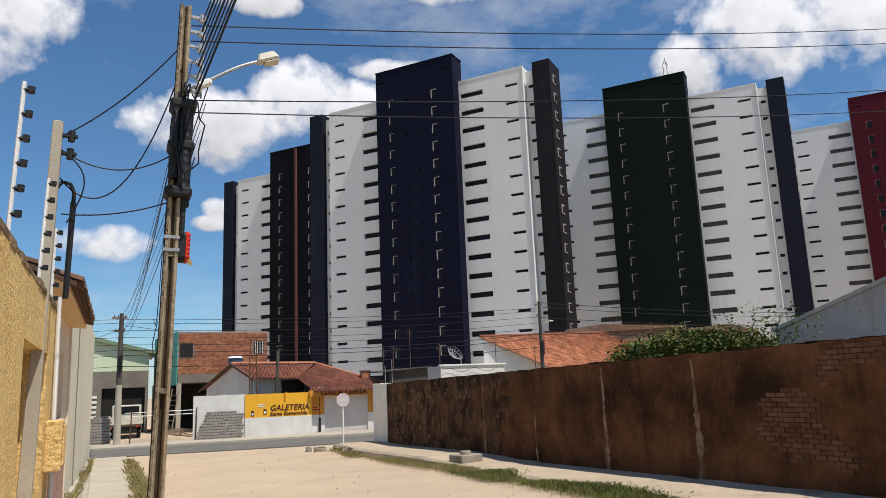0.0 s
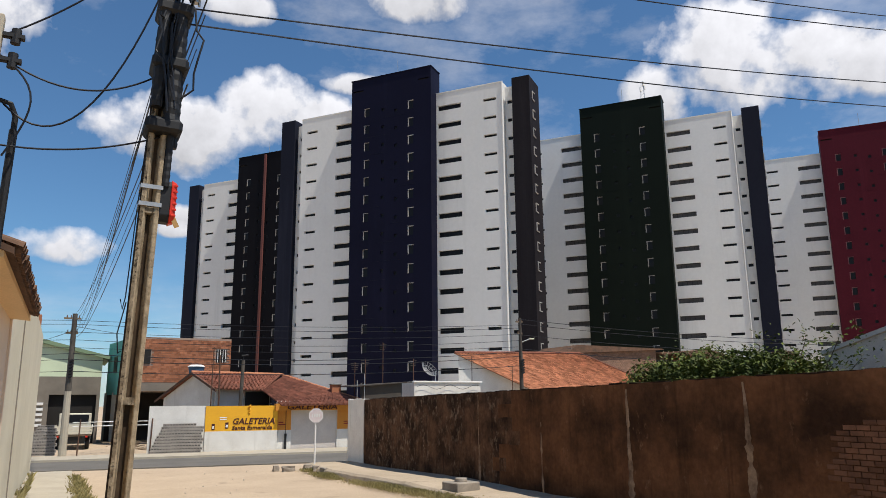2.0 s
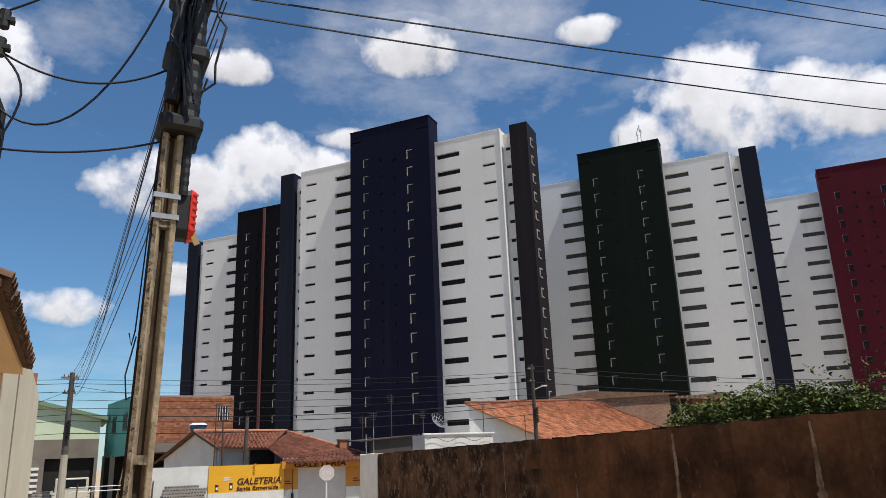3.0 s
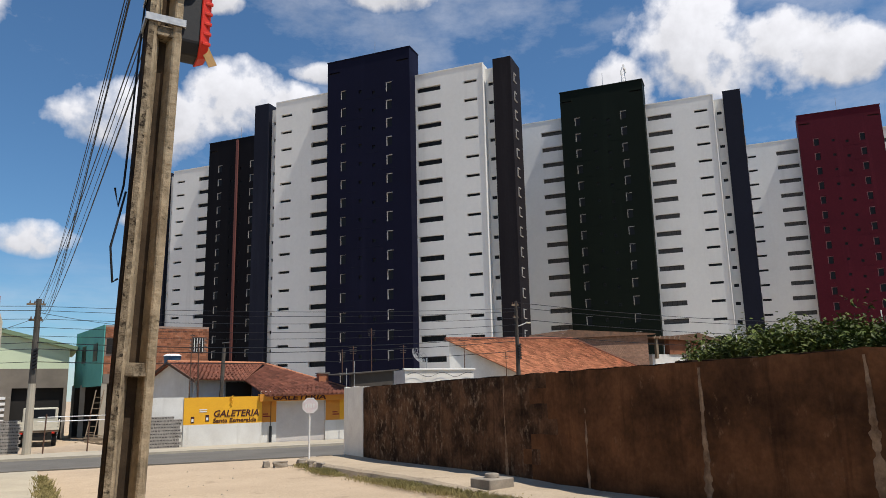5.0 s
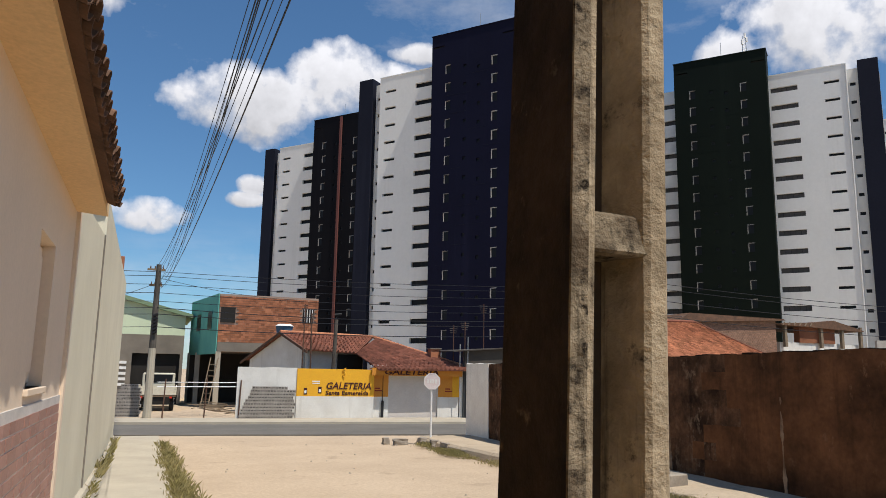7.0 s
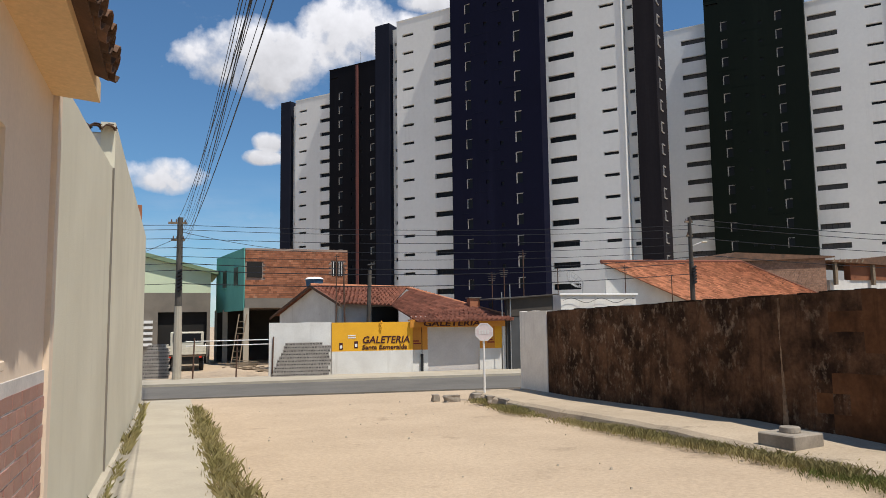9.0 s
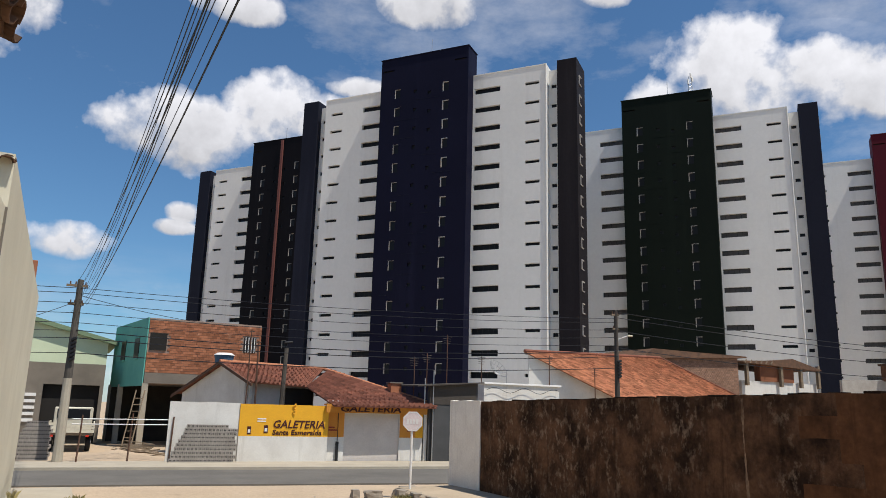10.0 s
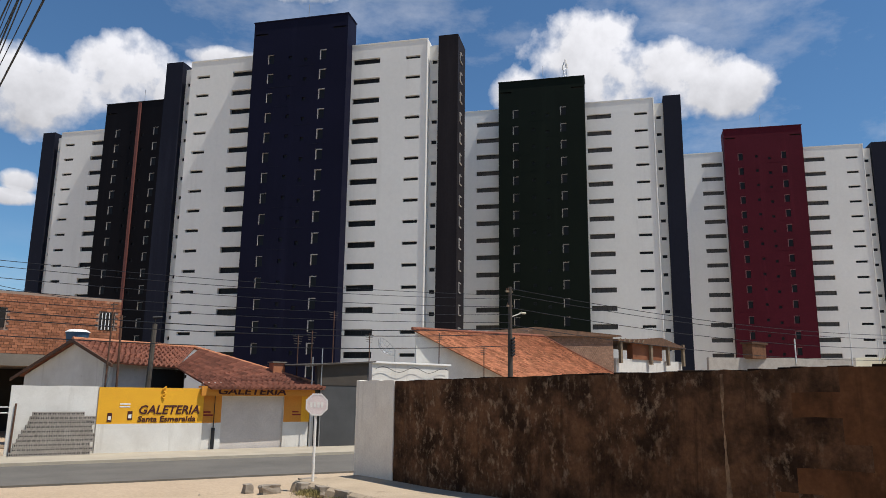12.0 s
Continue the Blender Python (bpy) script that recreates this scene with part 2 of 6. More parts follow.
ROOF_TILE_NEW = material("orange_roof_tile", (0.52, 0.225, 0.12), (0.37, 0.15, 0.082), 0.9, grain=12, patch=1.1, third=(0.11, 0.06, 0.04), third_at=0.55, third_scale=3.0, island=0.7, bump=0.5, spec=0.15)
ROOF_OLD = material("mossy_roof_tile", (0.17, 0.095, 0.06), (0.085, 0.055, 0.04), 0.95, grain=30, patch=3.0, island=0.6, bump=0.5, spec=0.1)
HOLLOW_BRICK = material("hollow_brick", (0.38, 0.16, 0.085), (0.26, 0.105, 0.06), 0.95, grain=40, patch=0.8, third=(0.42, 0.27, 0.18), third_at=0.58, third_scale=2.2, island=0.6, bump=0.4, spec=0.1)
PALE_BRICK = material("pale_old_brick", (0.3, 0.18, 0.125), (0.22, 0.13, 0.09), 0.95, grain=40, patch=0.8, island=0.35, bump=0.4, spec=0.1)
# pole web: the recess's shadow is put into the colour, along with dirt runs
POLE_WEB_SHADED = material("pole_recess_shade", (0.085, 0.058, 0.036), (0.03, 0.022, 0.016), 0.95, grain=16, patch=3.5, streak=(0.012, 0.01, 0.008), streak_amount=0.9, bump=0.6, bump_dist=0.01, spec=0.08, fine_amp=0.9)
MORTAR = material("mortar", (0.36, 0.26, 0.2), (0.25, 0.18, 0.14), 0.95, grain=40, patch=1.0)
TEAL = material("teal_paint", (0.13, 0.4, 0.33), (0.1, 0.33, 0.28), 0.85, grain=30, patch=0.7, third=(0.3, 0.42, 0.37), third_at=0.68)
PALE_GREEN = material("pale_green_paint", (0.6, 0.66, 0.45), (0.52, 0.58, 0.4), 0.85, patch=0.5)
GREEN_TRIM = material("green_fascia", (0.2, 0.27, 0.16), (0.15, 0.21, 0.12), 0.8, patch=0.8)
GREY_RENDER = material("grey_render", (0.21, 0.18, 0.145), (0.15, 0.13, 0.105), 0.95, patch=0.7, third=(0.27, 0.24, 0.2), third_at=0.66)
GATE_WOOD = material("ochre_boards", (0.72, 0.43, 0.15), (0.6, 0.34, 0.11), 0.85, grain=30, patch=1.5, streak=(0.3, 0.17, 0.07), streak_amount=0.4, bump=0.4)
YELLOW = material("yellow_paint", (0.78, 0.4, 0.02), (0.7, 0.34, 0.02), 0.7, grain=30, patch=1.0, bump=0.15)
ORANGE = material("orange_paint", (0.6, 0.25, 0.03), (0.5, 0.2, 0.03), 0.7, grain=30, patch=1.0, bump=0.15)
LETTER = material("maroon_lettering", (0.06, 0.012, 0.012), rough=0.7, patch=4)
LETTER_RED = material("red_lettering", (0.22, 0.02, 0.015), rough=0.7, patch=4)
SHUTTER = material("roller_shutter_steel", (0.6, 0.55, 0.5), (0.5, 0.45, 0.41), 0.7, metal=0.0, grain=20, patch=0.8)
GREY_GATE = material("grey_sheet", (0.075, 0.075, 0.075), (0.05, 0.05, 0.05), 0.8, metal=0.0, patch=0.8, streak=(0.12, 0.11, 0.1), streak_amount=0.3)
DARK_BOARD = material("dark_board", (0.075, 0.062, 0.05), (0.05, 0.042, 0.035), 0.9, patch=1.0)
BLOCK_GREY = material("concrete_block", (0.36, 0.325, 0.285), (0.27, 0.24, 0.21), 0.95, grain=50, patch=2.0, island=0.3)
CONCRETE = material("pole_concrete", (0.42, 0.335, 0.225), (0.22, 0.17, 0.11), 0.95, grain=34, patch=8.0, spread=0.4, third=(0.045, 0.034, 0.025), third_at=0.59, streak=(0.035, 0.027, 0.02), streak_amount=0.75, bump=0.9, bump_dist=0.01, spec=0.08, fine_amp=0.9)
PIER_WHITE = material("pier_limewash", (0.84, 0.79, 0.7), (0.72, 0.66, 0.58), 0.9, grain=30, patch=1.6, third=(0.36, 0.3, 0.24), third_at=0.66, third_scale=5.0, streak=(0.3, 0.25, 0.2), streak_amount=0.3, spec=0.15)
POLE_FRONT = material("mottled_pole_concrete", (0.33, 0.265, 0.18), (0.1, 0.075, 0.05), 0.95, grain=40, patch=11.0, spread=0.35, third=(0.022, 0.017, 0.013), third_at=0.52, streak=(0.02, 0.016, 0.012), streak_amount=0.8, bump=0.9, bump_dist=0.012, spec=0.06, fine_amp=1.0)
CONCRETE_MOULD = material("mouldy_pole_concrete", (0.05, 0.036, 0.026), (0.014, 0.011, 0.009), 0.95, grain=26, patch=5.0, third=(0.13, 0.095, 0.062), third_at=0.6, streak=(0.009, 0.008, 0.007), streak_amount=0.7, bump=0.9, bump_dist=0.012, spec=0.05, fine_amp=1.0)
FRAME_GREY = material("weathered_frame", (0.42, 0.4, 0.38), (0.34, 0.32, 0.3), 0.7, patch=0.8, bump=0)
FRAME_RED = material("dusty_red_frame", (0.24, 0.12, 0.125), (0.17, 0.07, 0.075), 0.7, patch=0.8, bump=0)
CONCRETE_FAR = material("grey_pole_concrete", (0.12, 0.105, 0.088), (0.07, 0.062, 0.053), 0.95, grain=22, patch=1.6, streak_amount=0.4, bump=0.5, spec=0.1)
BLACK = material("black_rubber", (0.012, 0.012, 0.013), rough=0.6, patch=6.0, bump=0.1)
WIRE = material("cable_black", (0.008, 0.009, 0.013), rough=0.55, patch=6.0, bump=0)
STEEL = material("galvanised_steel", (0.5, 0.5, 0.5), (0.38, 0.37, 0.35), 0.45, metal=0.8, patch=5.0, bump=0.1)
RUST = material("rusty_steel", (0.13, 0.065, 0.04), (0.08, 0.045, 0.03), 0.85, patch=2.0, bump=0.3)
RED_PLASTIC = material("red_plastic", (0.6, 0.03, 0.012), (0.5, 0.025, 0.01), 0.4, patch=3.0, bump=0.05)
WHITE_PAINT = material("white_paint", (0.78, 0.77, 0.74), (0.68, 0.66, 0.62), 0.55, patch=2.0, bump=0.05)
CREAM = material("lamp_cream", (0.62, 0.58, 0.46), (0.5, 0.46, 0.36), 0.5, patch=5.0, bump=0.05)
SIGN_BACK = material("faded_sign_face", (0.72, 0.64, 0.62), (0.62, 0.5, 0.48), 0.5, patch=6.0, third=(0.5, 0.32, 0.3), third_at=0.62, bump=0.05)
BLUE_TILE = material("navy_blue_cladding", (0.0075, 0.0078, 0.022), (0.006, 0.0062, 0.0176), 0.6, grain=3, patch=0.12, bump=0, streak=(0.0195, 0.02, 0.0456), streak_amount=0.3, spec=0.08)
NAVY_TILE = material("dark_slate_cladding", (0.0145, 0.016, 0.027), (0.0116, 0.0128, 0.0216), 0.6, grain=3, patch=0.12, bump=0, streak=(0.0321, 0.0348, 0.0546), streak_amount=0.3, spec=0.08)
BLACK_TILE = material("black_cladding", (0.0065, 0.0058, 0.0075), (0.0052, 0.0046, 0.006), 0.6, grain=3, patch=0.12, bump=0, streak=(0.0177, 0.0164, 0.0195), streak_amount=0.3, spec=0.08)
BROWN_TILE = material("brown_black_cladding", (0.019, 0.016, 0.018), (0.014, 0.012, 0.014), 0.6, grain=3, patch=0.12, bump=0, streak=(0.035, 0.031, 0.034), streak_amount=0.3, spec=0.08)
GREEN_TILE = material("dark_green_cladding", (0.0068, 0.0108, 0.0072), (0.0054, 0.0086, 0.0058), 0.6, grain=3, patch=0.12, bump=0, streak=(0.0182, 0.0254, 0.019), streak_amount=0.3, spec=0.08)
RED_TILE = material("maroon_cladding", (0.075, 0.009, 0.017), (0.06, 0.0072, 0.0136), 0.6, grain=3, patch=0.12, bump=0, streak=(0.141, 0.0222, 0.0366), streak_amount=0.3, spec=0.08)
TOWER_WHITE = material("tower_white_render", (0.75, 0.745, 0.715), (0.69, 0.685, 0.655), 0.85, grain=2.0, patch=0.12, third=(0.5, 0.49, 0.46), third_at=0.7, streak=(0.42, 0.4, 0.37), streak_amount=0.22, bump=0, fine_amp=0.15)
PIPE_RED = material("oxide_pipe", (0.16, 0.055, 0.045), rough=0.7, patch=0.5)
LEAF = material("leaf", (0.115, 0.135, 0.022), (0.028, 0.046, 0.01), 0.6, grain=20, patch=2.0, island=1.0, bump=0, spec=0.2)
GRASS = material("grass", (0.17, 0.155, 0.05), (0.33, 0.27, 0.13), 0.8, grain=20, patch=0.9, island=0.6, bump=0, spec=0.1)
GRASS_GREEN = material("green_grass", (0.1, 0.125, 0.03), (0.2, 0.19, 0.07), 0.8, grain=20, patch=0.9, island=0.6, bump=0, spec=0.1)
BARK = material("bark", (0.1, 0.07, 0.045), (0.06, 0.045, 0.03), 0.95, grain=30, patch=4.0, bump=0.8)
TIMBER = material("weathered_timber", (0.24, 0.18, 0.12), (0.16, 0.12, 0.08), 0.9, grain=30, patch=3.0, bump=0.4)
VOID = material("dark_interior", (0.02, 0.018, 0.016), rough=0.95, patch=1.0)
TANK_BLUE = material("tank_blue", (0.05, 0.12, 0.2), (0.04, 0.1, 0.16), 0.6, patch=2.0)
AMBER = material("kraft_label", (0.45, 0.27, 0.1), rough=0.7, patch=5)


def glass_material():
    m = bpy.data.materials.new("window_glass")
    m.use_nodes = True
    b = m.node_tree.nodes["Principled BSDF"]
    b.inputs["Base Color"].default_value = (0.012, 0.013, 0.015, 1)
    b.inputs["Roughness"].default_value = 0.3
    b.inputs["Specular IOR Level"].default_value = 0.12
    return m


GLASS = glass_material()
# grey base colour imitates reflections and sunlit reveals in the wide panes
REFLECTION_GLASS = material("grey_reflection_glass", (0.085, 0.078, 0.072), (0.05, 0.046, 0.043), 0.4, grain=3, patch=0.6, bump=0, spec=0.3)

# ---- mesh helpers ----


def box(bm, x0, x1, y0, y1, z0, z1, m=None, top=None):
    """A box; top: (x0, x1, y0, y1) of a smaller or larger upper face."""
    tx0, tx1, ty0, ty1 = top or (x0, x1, y0, y1)
    co = [(x0, y0, z0), (x1, y0, z0), (x1, y1, z0), (x0, y1, z0), (tx0, ty0, z1), (tx1, ty0, z1), (tx1, ty1, z1), (tx0, ty1, z1)]
    v = [bm.verts.new(m @ Vector(c) if m else c) for c in co]
    for f in ((3, 2, 1, 0), (4, 5, 6, 7), (0, 1, 5, 4), (1, 2, 6, 5), (2, 3, 7, 6), (3, 0, 4, 7)):
        bm.faces.new([v[i] for i in f])
    return v


def rod(bm, a, b, r0, r1=None, n=8):
    """A tapered round bar from a to b."""
    a, b = Vector(a), Vector(b)
    r1 = r0 if r1 is None else r1
    q = (b - a).to_track_quat("Z", "Y").to_matrix()
    rings = []
    for p, r in ((a, r0), (b, r1)):
        rings.append([bm.verts.new(p + q @ Vector((r * math.cos(k * math.tau / n), r * math.sin(k * math.tau / n), 0))) for k in range(n)])
    for k in range(n):
        bm.faces.new((rings[0][k], rings[0][(k + 1) % n], rings[1][(k + 1) % n], rings[1][k]))
    bm.faces.new(rings[0][::-1])
    bm.faces.new(rings[1])


def sweep(bm, pts, r, n=6):
    """One unbroken tube through the points; r is a radius or one for each point."""
    pts = [Vector(p) for p in pts]
    rings = []
    for i, p in enumerate(pts):
        way = pts[min(i + 1, len(pts) - 1)] - pts[max(i - 1, 0)]
        q = way.to_track_quat("Z", "Y").to_matrix()
        rr = r[i] if isinstance(r, (list, tuple)) else r
        rings.append([bm.verts.new(p + q @ Vector((rr * math.cos(k * math.tau / n), rr * math.sin(k * math.tau / n), 0))) for k in range(n)])
    for a, b in zip(rings, rings[1:]):
        off = min(range(n), key=lambda s: sum((a[k].co - b[(k + s) % n].co).length for k in range(n)))
        for k in range(n):
            bm.faces.new((a[k], a[(k + 1) % n], b[(k + 1 + off) % n], b[(k + off) % n]))
    bm.faces.new(rings[0][::-1])
    bm.faces.new(rings[-1])


def prism(bm, outline, lift):
    """A flat outline pushed along the vector lift."""
    lift = Vector(lift)
    a = [bm.verts.new(p) for p in outline]
    b = [bm.verts.new(Vector(p) + lift) for p in outline]
    bm.faces.new(a[::-1])
    bm.faces.new(b)
    n = len(a)
    for i in range(n):
        bm.faces.new((a[i], a[(i + 1) % n], b[(i + 1) % n], b[i]))


def mesh_of(name, bm, mat, smooth=False, fix=True):
    if fix:
        bmesh.ops.recalc_face_normals(bm, faces=bm.faces)
    me = bpy.data.meshes.new(name)
    bm.to_mesh(me)
    bm.free()
    if mat:
        me.materials.append(mat)
    if smooth:
        me.polygons.foreach_set("use_smooth", [True] * len(me.polygons))
    return me


def part(name, bm, mat, parent=None, label="", smooth=False, bevel=0.0):
    if bevel:
        bmesh.ops.recalc_face_normals(bm, faces=bm.faces)
        bmesh.ops.bevel(bm, geom=list(bm.edges), offset=bevel, segments=1, affect="EDGES", clamp_overlap=True)
    ob = new(name, mesh_of(name, bm, mat, smooth))
    if parent:
        ob.parent = parent
    if label:
        ob["label"] = label
    return ob


def piece(name, me, parent, m):
    """One more object on a shared mesh."""
    ob = new(name, me)
    ob.parent = parent
    ob.matrix_basis = m
    return ob


def thing(name, m, label, category, group="", kind=""):
    ob = new(name)
    ob.matrix_basis = m
    ob.empty_display_size = 0.2
    return tagged(ob, label, category, group, kind)


def solo(name, bm, mat, label, category, group="", kind="", m=None, smooth=False, bevel=0.0):
    ob = part(name, bm, mat, None, "", smooth, bevel)
    if m:
        ob.matrix_basis = m
    return tagged(ob, label, category, group, kind)


def noise_at(*p):
    return noise.noise(Vector(p))


def ground_z(y):
    """The street falls gently towards the crossing."""
    return max(0.0, min(0.75, 0.62 * (1 - y / 27.0)))


def holed(bm, x0, x1, z0, z1, y, holes, deep):
    """A wall face in the plane y, looking to -y, with real openings and their reveals."""
    xs = sorted({x0, x1, *(h[0] for h in holes), *(h[1] for h in holes)})
    zs = sorted({z0, z1, *(h[2] for h in holes), *(h[3] for h in holes)})
    seen = {}

    def vert(x, yy, z):
        key = (round(x, 4), round(yy, 4), round(z, 4))
        if key not in seen:
            seen[key] = bm.verts.new(key)
        return seen[key]

    for i in range(len(xs) - 1):
        for k in range(len(zs) - 1):
            cx, cz = (xs[i] + xs[i + 1]) / 2, (zs[k] + zs[k + 1]) / 2
            if any(h[0] < cx < h[1] and h[2] < cz < h[3] for h in holes):
                continue
            bm.faces.new((vert(xs[i], y, zs[k]), vert(xs[i + 1], y, zs[k]), vert(xs[i + 1], y, zs[k + 1]), vert(xs[i], y, zs[k + 1])))
    for a, b, c, d in holes:
        f = [vert(a, y, c), vert(b, y, c), vert(b, y, d), vert(a, y, d)]
        g = [vert(a, y + deep, c), vert(b, y + deep, c), vert(b, y + deep, d), vert(a, y + deep, d)]
        for i in range(4):
            bm.faces.new((f[i], f[(i + 1) % 4], g[(i + 1) % 4], g[i]))


def shell(bm, x0, x1, y0, y1, z0, z1):
    """The other five sides of a block whose face at y0 is made by holed()."""
    v = [bm.verts.new(c) for c in ((x0, y0, z0), (x1, y0, z0), (x1, y1, z0), (x0, y1, z0), (x0, y0, z1), (x1, y0, z1), (x1, y1, z1), (x0, y1, z1))]
    for f in ((4, 5, 6, 7), (1, 2, 6, 5), (2, 3, 7, 6), (3, 0, 4, 7)):
        bm.faces.new([v[i] for i in f])


def lettering(name, words, size, m, mat, parent, shear=0.0, depth=0.012, wide=1.0):
    """Painted words, as a thin mesh."""
    cu = bpy.data.curves.new(name, "FONT")
    cu.body, cu.size, cu.extrude, cu.shear, cu.offset = words, size, depth, shear, size * 0.018
    cu.resolution_u = 2
    tmp = bpy.data.objects.new(name, cu)
    me = bpy.data.meshes.new_from_object(tmp)
    bpy.data.objects.remove(tmp)
    bpy.data.curves.remove(cu)
    xs = [v.co.x for v in me.vertices]
    w = max(xs) - min(xs)
    for v in me.vertices:
        v.co.x = (v.co.x - min(xs)) * wide / w if wide else v.co.x
    me.materials.clear()
    me.materials.append(mat)
    ob = new(name, me)
    ob.parent = parent
    ob.matrix_basis = m
    return ob

# ---- ground, road, pavements ----


def build_ground():
    bm = bmesh.new()
    ys = [-3000, -300, -60] + [-12 + 1.5 * i for i in range(54)] + [75, 90, 130, 200, 400, 3000]
    xs = [-3000, -300, -60, -12, -3] + [0.0 + 0.75 * i for i in range(14)] + [12, 16, 30, 60, 150, 400, 3000]
    grid = []
    for y in ys:
        row = []
        for x in xs:
            z = ground_z(y)
            if 0.5 < x < 9 and -12 < y < 33:
                z += 0.045 * noise_at(x * 0.7, y * 0.45, 2.0) - 0.02
            row.append(bm.verts.new((x, y, z - 0.03)))
        grid.append(row)
    for j in range(len(ys) - 1):
        for i in range(len(xs) - 1):
            bm.faces.new((grid[j][i], grid[j][i + 1], grid[j + 1][i + 1], grid[j + 1][i]))
    return solo("ground", bm, SAND, "pale sandy earth street and open ground", "ground", kind="structure", smooth=True)


build_ground()


def strip(name, near, far, z0, z1, mat, label, category):
    """A flat band between two lines y = a + b x, from x = -60 to 80."""
    bm = bmesh.new()
    xs = [-60, -20, -8, -3, 0, 3, 6, 9, 12, 16, 20, 30, 50, 80]
    lo, hi = [], []
    for x in xs:
        wob = 0.22 * noise_at(x * 0.8, 3.0, 1.0)
        lo.append((x, near[0] + near[1] * x + (wob if mat == ASPHALT else 0)))
        hi.append((x, far[0] + far[1] * x))
    v = {}
    for k, line in ((0, lo), (1, hi)):
        for i, (x, y) in enumerate(line):
            for j, z in ((0, z0), (1, z1)):
                v[k, i, j] = bm.verts.new((x, y, z))
    for i in range(len(xs) - 1):
        bm.faces.new((v[0, i, 1], v[0, i + 1, 1], v[1, i + 1, 1], v[1, i, 1]))
        bm.faces.new((v[0, i, 0], v[0, i + 1, 0], v[0, i + 1, 1], v[0, i, 1]))
        bm.faces.new((v[1, i, 1], v[1, i + 1, 1], v[1, i + 1, 0], v[1, i, 0]))
    return solo(name, bm, mat, label, category, kind="structure")


strip("road", (35.4, -0.14), (40.6, -0.10), -0.05, 0.02, ASPHALT, "worn grey asphalt road across the street's end", "road")
strip("pavement_far", (40.6, -0.10), (43.6, -0.08), -0.05, 0.12, CEMENT, "low cement pavement along the shop fronts", "pavement")


def build_left_pavement():
    bm = bmesh.new()
    ys = [-14 + 1.2 * i for i in range(41)]
    rows = []
    for y in ys:
        if y > 34.6:
            break
        z = ground_z(y) + 0.10
        e = 0.66 + 0.05 * noise_at(y * 0.9, 0.0, 5.0)
        rows.append([bm.verts.new(c) for c in ((-0.9, y, z), (e, y, z), (e + 0.02, y, z - 0.2))])
    for a, b in zip(rows, rows[1:]):
        bm.faces.new((a[0], a[1], b[1], b[0]))
        bm.faces.new((a[1], a[2], b[2], b[1]))
    bm.faces.new(rows[-1])
    solo("pavement_left", bm, CEMENT, "narrow raised cement footpath beside the houses", "pavement", kind="structure")


def build_right_pavement():
    bm = bmesh.new()
    ys = [-14 + 0.72 * i for i in range(64)]
    rows = []
    for y in ys:
        if y > 30.9:
            break
        z = ground_z(y) + 0.12 + 0.13 * max(0.0, min(1.0, (y - 16.5) / 4.0)) + 0.025 * noise_at(y * 1.1, 5.0, 2.0)
        e = 9.0 + 0.1 * noise_at(y * 0.9, 1.0, 8.0)
        low = ground_z(y) - 0.13
        rows.append([bm.verts.new(c) for c in ((e - 0.16, y, low), (e - 0.05, y, z - 0.08), (e + 0.04, y, z - 0.01), (e + 0.3, y, z), (10.95, y, z + 0.02))])
    for a, b in zip(rows, rows[1:]):
        for i in range(4):
            bm.faces.new((a[i], a[i + 1], b[i + 1], b[i]))
    bm.faces.new(rows[-1])
    solo("pavement_right", bm, SAND_PATH, "sandy cement verge at the foot of the brown wall", "pavement", kind="structure")


build_left_pavement()
build_right_pavement()

# ---- the brown boundary wall ----


def wall_top(y):
    return 2.70 + (31.0 - y) * 0.0125


